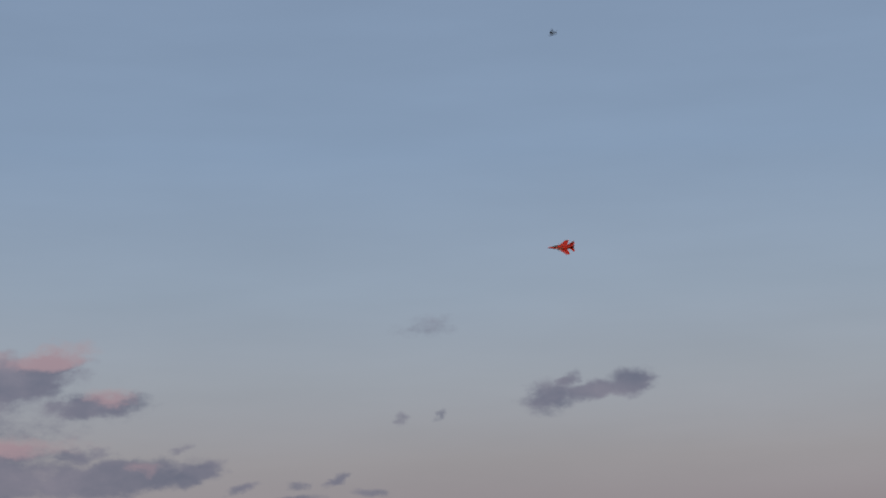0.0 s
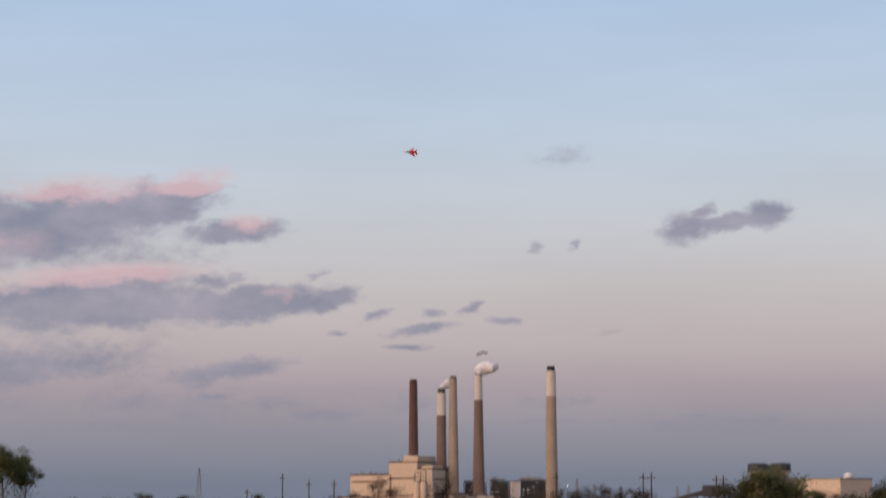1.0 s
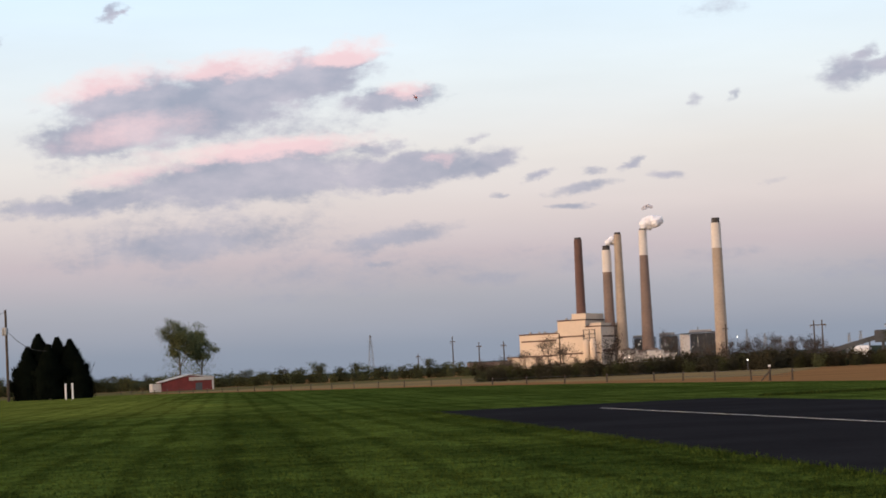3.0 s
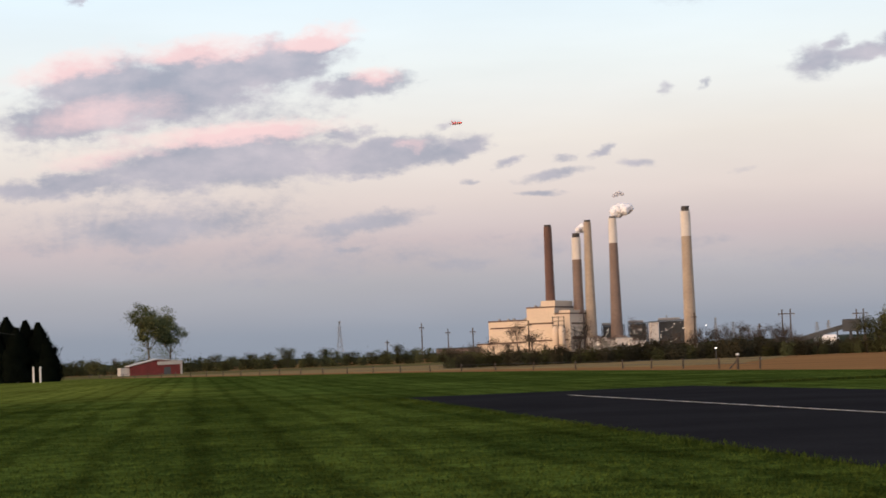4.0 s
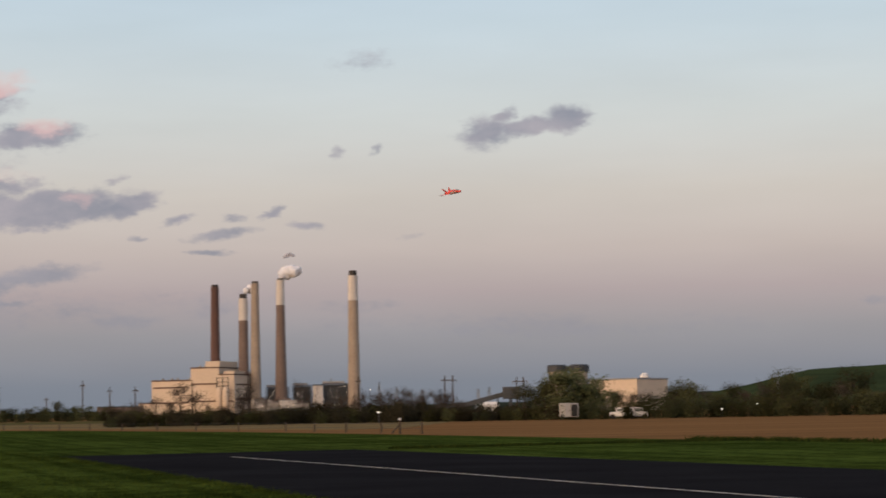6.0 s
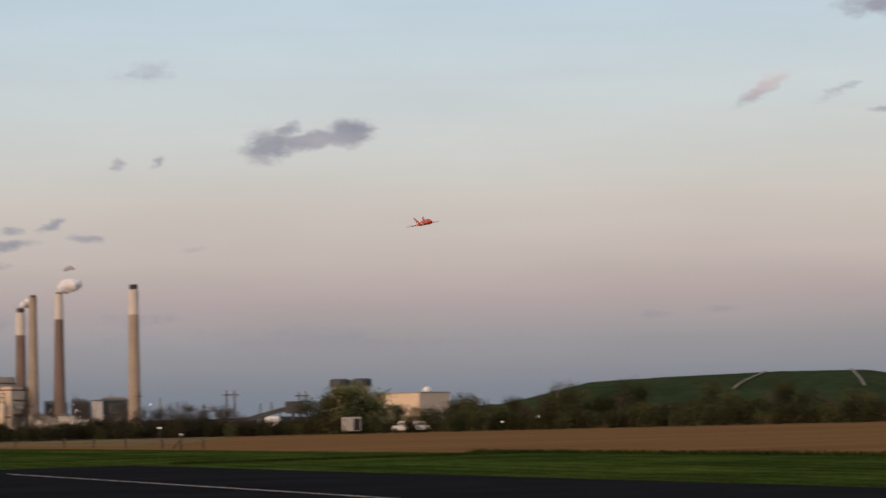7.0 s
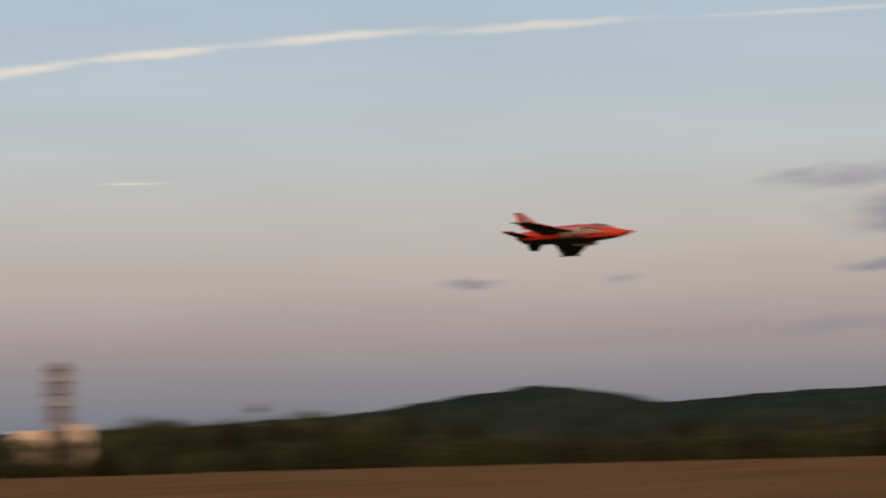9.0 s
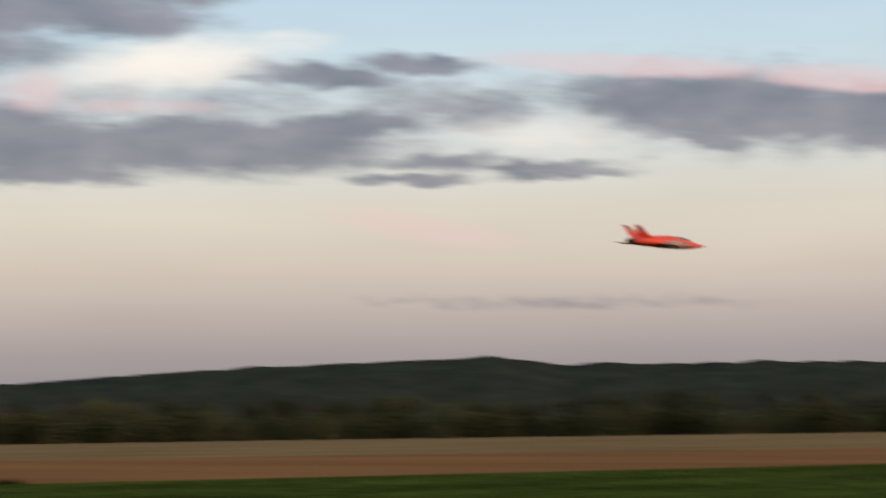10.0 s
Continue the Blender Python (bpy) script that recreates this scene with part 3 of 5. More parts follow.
def grass_edge(name, label, count, place, size, material=None):
    rnd = random.Random(count)
    vs, fs = [], []
    for _ in range(count):
        x, y, hh = place(rnd)
        a, lean = rnd.uniform(0, 6.28), rnd.uniform(-0.5, 0.5) * hh
        w = size * rnd.uniform(0.5, 1.2)
        dx, dy = math.cos(a) * w, math.sin(a) * w
        k = len(vs)
        vs += [(x - dx, y - dy, 0.01), (x + dx, y + dy, 0.01), (x + dx * 0.3 + lean, y + lean * 0.6, hh)]
        fs.append((k, k + 1, k + 2))
    me = bpy.data.meshes.new(name)
    me.from_pydata(vs, [], fs)
    me.materials.append(material or M_BLADE)
    tagged(new(name, me), label, "grass", kind="stuff")


def near_field(rnd):
    y = 19 + 75 * rnd.random() ** 1.6
    x = rnd.uniform(-0.12 * y - 1, 8.3 + y * 0.06)
    return x, y, rnd.uniform(0.02, 0.06)


def edge_field(rnd):
    y = 15 + 65 * rnd.random() ** 1.3
    return 4.8 + (y + 60) * 8.4 / 138.5 + rnd.gauss(-0.12, 0.16), y, rnd.uniform(0.03, 0.08) * rnd.uniform(0.5, 1.6)


def berm_field(rnd):
    if rnd.random() < 0.3:
        return rnd.uniform(27, 43.8), 79 + rnd.gauss(0, 0.2), rnd.uniform(0.04, 0.16)
    y = rnd.uniform(-38, 84)
    return float(np.interp(y, (-38, 5, 35, 60, 84), (52, 48.5, 45.2, 44, 43.6))) + rnd.gauss(0, 0.2), y, rnd.uniform(0.06, 0.24)


grass_edge("lawn_blades", "short green grass blades of the lawn", 150000, near_field, 0.026)
grass_edge("runway_edge_grass", "ragged longer grass along the asphalt edge", 14000, edge_field, 0.02)
grass_edge("field_edge_grass", "rough unmown dark grass at the field edge", 22000, berm_field, 0.05, M_BERM)


# ---- hills ----
def ridge(name, label, d, depth, profile, material, rough, step=0.25, seed=3):
    bm = bmesh.new()
    azs = np.arange(profile[0][0], profile[-1][0] + step, step)
    tops = np.interp(azs, [p[0] for p in profile], [p[1] for p in profile])
    prev = None
    for az, el in zip(azs, tops):
        wob = noise.noise((az * 0.9, seed, 0)) * rough + noise.noise((az * 3.1, seed, 5)) * rough * 0.5 + noise.noise((az * 9.0, seed, 9)) * rough * 0.25
        h = max(d * math.tan(radians(el + wob)) + 1.6, 0.5)
        col = [bm.verts.new(at(az, d + depth * s, h * z)) for s, z in ((-0.5, -0.02), (-0.38, 0.3), (-0.2, 0.72), (0.0, 1.0), (0.35, 0.8), (0.8, -0.02))]
        if prev:
            for a, b, c, e in zip(prev, prev[1:], col[1:], col):
                bm.faces.new((a, e, c, b))
        prev = col
    bmesh.ops.recalc_face_normals(bm, faces=bm.faces)
    return tagged(link_bm(name, bm, material, True), label, "hill", kind="structure")


ridge("wooded_hills", "distant dark wooded hills", 2600, 700, [(44, .2), (50, .5), (57, .9), (62, 1.02), (66, 1.2), (71.6, 1.95), (73.5, 1.7), (75.6, 1.35), (78, 1.55), (82, 1.66), (85.8, 1.55),
      (87, 1.78), (90, 1.8), (93.5, 1.78), (95, 1.8), (96, 1.98), (102.3, 1.92), (104, 1.3), (108, 1.16), (112, 1.22), (118, 1.52), (122, 1.36), (126, 1.38), (131, 1.7), (137, 1.92), (139.5, 1.99), (141.5, 1.76),
      (147, 1.72), (154, 1.66), (170, 1.6)], M_WOODS, 0.08)
ridge("low_horizon_woods", "far low line of dark woods", 2350, 200, [(-30, .2), (-6, .16), (3, .14), (8, .1), (14, .12), (22, .18), (26, .4), (31, .4), (46, .4), (62, .5)], M_WOODS, 0.06, seed=8)
ridge("landfill_hill", "broad grassed landfill mound behind the woods", 1250, 330, [(25.5, -0.05), (27.5, .28), (29, .55), (30.8, .97), (33, 1.06), (36.2, 1.14), (38.6, 1.12), (39.6, .95),
      (41.5, .8), (43, .6), (46.5, .3), (49, -0.05)], M_HILLGRASS, 0.012)


def hill_track(az_top, az_low):
    bm = bmesh.new()
    h = 1250 * math.tan(radians(1.12)) + 1.6
    prev = None
    for k in range(6):
        u = k / 5
        sl = -0.27 * u
        z = 1.0 + (0.72 - 1.0) * (-sl / 0.2) if sl > -0.2 else 0.72 + (0.3 - 0.72) * ((-sl - 0.2) / 0.18)
        az = az_top + (az_low - az_top) * u
        row = [bm.verts.new(at(az + o, 1250 + 330 * sl - 1.0, h * z + 0.9)) for o in (-0.045, 0.045)]
        if prev:
            bm.faces.new((prev[0], row[0], row[1], prev[1]))
        prev = row
    bmesh.ops.recalc_face_normals(bm, faces=bm.faces)
    tagged(link_bm("hill_track", bm, M_GRAVEL), "pale gravel track running up the mound", "track", kind="structure")


hill_track(35.8, 34.85)
hill_track(38.15, 38.5)

# ---- trees ----
def tree_shape(seed, h, spread, depth, leaves, leaf, lean_up=0.55, first=0.28, skirt=0.0, slim=0.6):
    """Branch segments and leaf quads of one tree of height h."""
    rnd = random.Random(seed)
    segs, tips = [], []

    def grow(p, way, length, r, level):
        n = 3 if level == 0 else 2
        q = p
        for i in range(n):
            q2 = q + way * (length / n)
            way = (way + Vector((rnd.gauss(0, .1), rnd.gauss(0, .1), rnd.gauss(.04, .06)))).normalized()
            r2 = r * (0.84 if level == 0 else 0.75)
            segs.append((q, q2, r, r2))
            q, r = q2, r2
            if level < depth and (level or i >= 1 or first < 0.2):
                for _ in range(2 if level else 3):
                    a = rnd.uniform(0, 6.28)
                    out = Vector((math.cos(a), math.sin(a), rnd.uniform(0.1, lean_up + 0.3)))
                    grow(q, (way * 0.55 + out * spread).normalized(), length * rnd.uniform(0.42, 0.68), r * 0.55, level + 1)
        if level >= depth - 1:
            tips.append((q, length))

    grow(Vector((0, 0, 0)), Vector((0, 0, 1)), h * 0.6, h * 0.022, 0)
    top = max(s[1].z for s in segs)
    k = h / top
    vs, fs = [], []
    for p, q, r0, r1 in segs:
        n = 5 if r0 > 0.06 or h > 10 else 3
        z = (q - p).normalized()
        x = z.orthogonal().normalized()
        y = z.cross(x)
        b = len(vs)
        for c, r in ((p, r0), (q, r1)):
            vs += [tuple((c + (x * math.cos(6.283 * i / n) + y * math.sin(6.283 * i / n)) * max(r, 0.012)) * k) for i in range(n)]
        fs += [(b + i, b + (i + 1) % n, b + n + (i + 1) % n, b + n + i) for i in range(n)]
    lv, lf = [], []
    for _ in range(leaves):
        c, ln = rnd.choice(tips)
        s = 0.3 * ln + 0.25
        c = Vector((c.x + rnd.gauss(0, s), c.y + rnd.gauss(0, s), c.z + rnd.gauss(0, s * 0.7))) * k
        if rnd.random() < skirt:
            c.z *= rnd.random()
        if c.z < 0.1:
            continue
        u = Vector((rnd.gauss(0, 1), rnd.gauss(0, 1), rnd.gauss(0, 1))).normalized()
        w = u.orthogonal().normalized()
        a = leaf * rnd.uniform(0.5, 1.3)
        b = len(lv)
        lv += [tuple(c - u * a), tuple(c + w * a * slim), tuple(c + u * a), tuple(c - w * a * slim)]
        lf.append((b, b + 1, b + 2, b + 3))
    return (vs, fs), (lv, lf)


def pydata(name, data, material):
    me = bpy.data.meshes.new(name)
    me.from_pydata(data[0], [], data[1])
    me.materials.append(material)
    return me


def tree(name, label, m, seed, h, spread, depth, leaves, leaf, leafmat, bark=M_BARK, group="", **kw):
    wood, crown = tree_shape(seed, h, spread, depth, leaves, leaf, **kw)
    t = thing(name, m, label, "tree" if "shrub" not in name else "shrub", group)
    o = new("trunk", pydata("trunk", wood, bark))
    o.parent = t
    if leaves:
        o = new("crown", pydata("crown", crown, leafmat))
        o.parent = t
    return t


HIDE = Matrix.Translation
rt = random.Random(11)
woods = "trees of the wood edge"
KINDS = []
for i in range(4):
    KINDS.append(tree("leafy_tree", "dark olive tree at the wood edge", Matrix.Translation(at(30 + i * 2.1, 272 + i)), 20 + i, 6.2, 0.8, 3, 1900, 0.2, M_LEAF, M_TWIG, woods, skirt=0.45, slim=0.34))
for i in range(3):
    KINDS.append(tree("bare_tree", "leafless gray-brown tree at the wood edge", Matrix.Translation(at(13 + i * 1.7, 276 + i)), 40 + i, 5.8, 0.6, 3, 900, 0.2, M_TWIG, M_TWIG, woods, lean_up=0.9, skirt=0.2, slim=0.15))
for i in range(3):
    KINDS.append(tree("hedge_shrub", "dense low olive-brown shrub under the trees", Matrix.Translation(at(27 + i * 1.3, 262 + i)), 60 + i, 3.0, 1.0, 2, 850, 0.22, M_LEAF, M_TWIG, woods, first=0.1, skirt=0.75, slim=0.36))


def wood_edge(a0, a1, step, d0, d1, mixes, s0, s1):
    az = a0
    while az < a1:
        d = rt.uniform(d0, d1)
        c = copy_thing(KINDS[rt.choice(mixes)], Matrix.Translation(at(az, d)) @ pose(0, 0, 0, 0, 0, rt.uniform(0, 360)))
        s = rt.uniform(s0, s1)
        c.scale = (s * rt.uniform(0.9, 1.25), s * rt.uniform(0.9, 1.25), s)
        az += step * rt.uniform(0.6, 1.4)


LEAFY, BARE, SHRUB = [0, 1, 2, 3], [4, 5, 6], [7, 8, 9]
wood_edge(-7, 11, 0.5, 600, 720, LEAFY + BARE + BARE, 0.6, 1.05)
wood_edge(11, 17, 0.3, 275, 340, BARE, 0.4, 0.8)
wood_edge(17, 21, 0.22, 275, 320, BARE, 0.5, 0.82)
wood_edge(18, 20.3, 0.3, 275, 340, BARE + BARE + SHRUB, 0.5, 0.9)
wood_edge(20.3, 22.7, 0.3, 275, 320, BARE + SHRUB, 0.3, 0.45)
wood_edge(11, 18.5, 0.26, 263, 280, SHRUB, 0.42, 0.75)
wood_edge(18.5, 20.3, 0.28, 263, 280, SHRUB, 0.5, 0.8)
wood_edge(20.3, 24, 0.28, 263, 280, SHRUB, 0.4, 0.6)
wood_edge(22.75, 23.4, 0.3, 266, 275, LEAFY, 0.75, 0.9)
wood_edge(25.2, 32, 0.32, 266, 300, LEAFY + BARE, 0.5, 0.85)
wood_edge(24, 62, 0.3, 258, 268, SHRUB, 0.6, 1.05)
wood_edge(31, 46, 0.32, 268, 310, LEAFY + BARE + BARE, 0.5, 0.8)
wood_edge(46, 52, 0.36, 272, 300, LEAFY + BARE, 0.85, 1.1)
wood_edge(50.5, 59.6, 0.32, 268, 300, LEAFY + LEAFY + BARE, 0.68, 0.95)
wood_edge(59.6, 68, 0.42, 300, 330, LEAFY, 1.1, 1.45)
wood_edge(60, 155, 0.55, 300, 345, LEAFY + BARE, 0.75, 1.15)


def undergrowth(label, a0, a1, step, d0, d1, s0, s1, material=M_LEAF):
    """A continuous thicket, joined from turned and scaled shrubs."""
    vs, fs, base = [], [], 0
    az = a0
    while az < a1:
        k = KINDS[rt.choice(SHRUB)]
        me = [c for c in k.children if c.name.startswith("crown")][0].data
        co = np.empty(len(me.vertices) * 3, dtype=np.float32)
        me.vertices.foreach_get("co", co)
        co = co.reshape(-1, 3)
        ang, sc, p = rt.uniform(0, 6.28), rt.uniform(s0, s1), at(az, rt.uniform(d0, d1))
        turn_m = np.array([[math.cos(ang), -math.sin(ang), 0], [math.sin(ang), math.cos(ang), 0], [0, 0, 1]])
        vs.append(co @ turn_m.T * sc * np.array([1.2, 1.2, 1.0]) + np.array(p))
        fs.append(np.arange(len(co)).reshape(-1, 4) + base)
        base += len(co)
        az += step * rt.uniform(0.6, 1.4)
    me = bpy.data.meshes.new("thicket")
    me.from_pydata(np.concatenate(vs).tolist(), [], np.concatenate(fs).tolist())
    me.materials.append(material)
    tagged(new("thicket", me), label, "thicket", kind="stuff")


undergrowth("dark brushwood thicket along the field before the plant", 11, 16, 0.16, 264, 282, 0.5, 0.8, M_THICKET)
undergrowth("dark brushwood thicket along the field before the plant", 16, 20, 0.16, 264, 282, 0.62, 0.9, M_THICKET)
undergrowth("dark brushwood thicket along the field before the plant", 20, 24, 0.16, 264, 282, 0.5, 0.75, M_THICKET)
undergrowth("far dark olive hedgerow along the fields", -8, 12, 0.22, 570, 630, 0.8, 1.5)
undergrowth("dark olive-brown thicket at the foot of the wooded hills", 60, 156, 0.3, 286, 300, 0.9, 1.5)

broad = tree("broad_tree", "large bushy spring-green tree beside the field", Matrix.Translation(at(24.15, 268)), 7, 7.0, 1.15, 3, 12000, 0.16, M_LEAF_SPRING, M_BARK, first=0.15, skirt=0.5)
broad.scale = (1.4, 1.4, 0.93)
twin_a = tree("farm_tree", "tall spring-leafed tree behind the red barn", Matrix.Translation(at(2.42, 585)), 15, 19.5, 0.62, 3, 13000, 0.24, M_LEAF_SPRING, lean_up=0.9, skirt=0.12, slim=0.45)
twin_b = tree("farm_tree", "tall spring-leafed tree behind the red barn", Matrix.Translation(at(3.02, 590)), 18, 18.5, 0.62, 3, 12000, 0.24, M_LEAF_SPRING, lean_up=0.9, skirt=0.12, slim=0.45)


def cypress(az, d, h, seed):
    rnd = random.Random(seed)
    t = thing("cypress_tree", Matrix.Translation(at(az, d)), "dark narrow evergreen tree in a clump", "tree", "evergreens beside the pole")
    part("trunk", tube(bmesh.new(), (0, 0, 0), (0, 0, h * 0.9), 0.25, 0.05), M_BARK, t)
    vs, fs = [], []
    for i in range(5200):
        z = h * rnd.random() ** 0.8
        k = 1 - z / h
        r = (h * 0.33) * min(k * 2.1, 0.95 + 0.2 * k) * rnd.uniform(0.55, 1.0) + 0.1
        a = rnd.uniform(0, 6.283)
        r *= 0.86 + 0.55 * noise.noise((math.cos(a) * 1.3, math.sin(a) * 1.3, z * 0.55 + seed * 7)) + (0.25 if rnd.random() < 0.06 else 0)
        c = Vector((r * math.cos(a), r * math.sin(a), z))
        u = Vector((math.cos(a) * 0.5, math.sin(a) * 0.5, 1)).normalized()
        w = Vector((-math.sin(a), math.cos(a), rnd.uniform(-.4, .4))).normalized()
        s = rnd.uniform(0.25, 0.75)
        b = len(vs)
        vs += [tuple(c - u * s * 0.5 - w * s * 0.5), tuple(c - u * s * 0.5 + w * s * 0.5), tuple(c + u * s)]
        fs.append((b, b + 1, b + 2))
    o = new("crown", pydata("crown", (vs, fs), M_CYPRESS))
    o.parent = t


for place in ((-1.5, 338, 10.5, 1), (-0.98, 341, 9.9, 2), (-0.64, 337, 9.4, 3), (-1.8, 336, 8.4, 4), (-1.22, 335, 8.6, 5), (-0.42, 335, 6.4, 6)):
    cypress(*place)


# ---- power station ----
D = 2000.0


def chimney(az, top_el, r_top, r_base, lower, upper, band, cap, label):
    h = D * math.tan(radians(top_el)) + 1.6
    t = thing("chimney_stack", Matrix.Translation(at(az, D)), label, "chimney", "stacks of the power station")
    rad = lambda z: r_base + (r_top - r_base) * (z / h) ** 0.85
    hb = h - band - cap
    part("shaft", lathe(bmesh.new(), [(rad(hb * k / 8), hb * k / 8) for k in range(9)], 48), lower, t)
    if band:
        part("upper_band", lathe(bmesh.new(), [(rad(hb) + .15, hb), (rad(h - cap) + .15, h - cap)], 48), upper, t, "pale upper section")
    part("cap", lathe(bmesh.new(), [(rad(h - cap) * 0.86, h - cap), (rad(h) * 0.86, h), (rad(h) * 0.7, h), (rad(h) * 0.7, h - 1)], 32), M_SOOT, t, "sooty steel flue rim")
    ring = lathe(bmesh.new(), [(rad(h * .7) + .1, h * .7), (rad(h * .7) + .5, h * .7), (rad(h * .7) + .5, h * .7 + .5), (rad(h * .7) + .1, h * .7 + .5)], 24)
    part("gallery", ring, lower, t)
    part("ladder", box(bmesh.new(), -0.4, 0.4, -r_base - 0.3, -r_top * 0.8, 2, 3), M_STEEL, t)
    return t


chimney(13.92, 3.66, 3.9, 5.6, M_BRICK, M_BRICK, 0, 2.0, "tall dark red-brown brick chimney stack")
chimney(14.72, 3.39, 4.3, 5.7, M_CONC_DARK, M_CONC_PALE, 22, 4.5, "concrete chimney with a pale top and dark rim")
chimney(15.06, 3.75, 3.6, 6.0, M_CONC, M_CONC, 0, 2.0, "slim tan concrete chimney stack")
chimney(15.78, 3.82, 3.7, 6.6, M_CONC_DARK, M_CONC_PALE, 25, 1.5, "brown concrete chimney with a pale top, steaming")
chimney(17.86, 4.02, 4.6, 6.5, M_CONC, M_CONC_PALE, 25, 5.0, "tan concrete chimney with a pale top and dark rim")


def steam(az, el, spots, label, material=M_STEAM):
    t = thing("steam_plume", Matrix.Translation(at(az, D, D * math.tan(radians(el)))), label, "steam")
    for i, (x, y, z, r) in enumerate(spots):
        bm = bmesh.new()
        bmesh.ops.create_icosphere(bm, subdivisions=4, radius=1)
        for v in bm.verts:
            n = v.co.normalized()
            k = 1 + 0.25 * noise.noise(n * 1.6 + Vector((i * 5, az, 0))) + 0.14 * noise.noise(n * 4 + Vector((i, az, 3))) + 0.05 * noise.noise(n * 9 + Vector((i, 1, az)))
            v.co = n * k * r
        bmesh.ops.translate(bm, verts=bm.verts, vec=(x, y, z))
        part("puff", bm, material, t, smooth=True)
    t.matrix_basis = t.matrix_basis @ pose(0, 0, 0, 0, 0, -az)
    return t


PLUMES = [steam(15.78, 3.88, [(2.5, 0, 3.5, 4.6), (7, 2, 5.5, 6.6), (13, 0, 6.5, 6.2), (17.5, 1, 7.5, 4.4), (10, 1, 8.5, 5.0)], "round white steam cloud at the chimney top"),
          steam(14.72, 3.45, [(3, 6, 3, 3.4), (7, 8, 5, 4.2), (12, 8, 7, 3.6)], "small white steam cloud behind the chimney"),
          steam(15.95, 4.5, [(0, 0, 0, 2.2), (3.2, 0, 1.2, 2.0), (6.0, 0, 0.2, 1.7), (-2.4, 0, -1.2, 1.5)], "drifting thin scrap of gray steam", M_WISP)]


def station():
    c = at(12.12, D)
    t = thing("power_station", Matrix.Translation(c) @ pose(0, 0, 0, 0, 0, -15 - 22), "cream clad coal power station hall with stepped roofs", "factory")
    for name, u0, u1, z, dep in (("boiler_hall", 42, 72, 46, 60), ("turbine_hall", 0, 42, 34, 60), ("annex", 72, 88, 39, 60), ("low_annex", -14, 0, 12, 40)):
        part(name, box(bmesh.new(), u0, u1, 0, dep, 0, z), M_CREAM, t)
        part("roof_trim", box(bmesh.new(), u0 - .3, u1 + .3, -.3, dep + .3, z, z + 1.3), M_DARKBAND, t, "dark brown roof edge")
    part("penthouse", box(bmesh.new(), 56, 71, 4, 50, 47.3, 53), M_CREAM, t)
    part("penthouse", box(bmesh.new(), 74, 86, 6, 50, 40.3, 43), M_CREAM, t)
    for u0, u1, z in ((2, 40, 27), (42.5, 71, 30), (0, 40, 12), (43, 86, 13)):
        part("facade_band", box(bmesh.new(), u0, u1, -.25, -.02, z, z + 1.5), M_DARKBAND, t, "dark horizontal window band")
    part("facade_band", box(bmesh.new(), 88.02, 88.3, 4, 54, 14, 17), M_DARKBAND, t, "dark horizontal window band")
    part("facade_band", box(bmesh.new(), 88.02, 88.3, 4, 40, 29, 30.5), M_DARKBAND, t, "dark horizontal window band")
    for u in (74, 81):
        part("silo", lathe(bmesh.new(), [(3.1, 0), (3.1, 25), (1.0, 28)], 20, u, -5), M_CREAM, t, smooth=True)
    fr = bmesh.new()
    for u in (72, 78, 84):
        box(fr, u - .3, u + .3, -6, -5.4, 25, 37)
    for z in (28, 32, 36):
        box(fr, 71.5, 84.5, -6.2, -5.2, z, z + .6)
    part("roof_frame", fr, M_STEEL, t)
    for u, v, z in ((6, 10, 35.3), (14, 14, 35.3), (22, 10, 35.3), (30, 20, 35.3), (36, 10, 35.3), (46, 10, 47.3), (50, 14, 47.3)):
        part("roof_vent", box(bmesh.new(), u, u + 2.2, v, v + 3, z, z + 2.0, 0.2), M_GRAYCLAD, t)


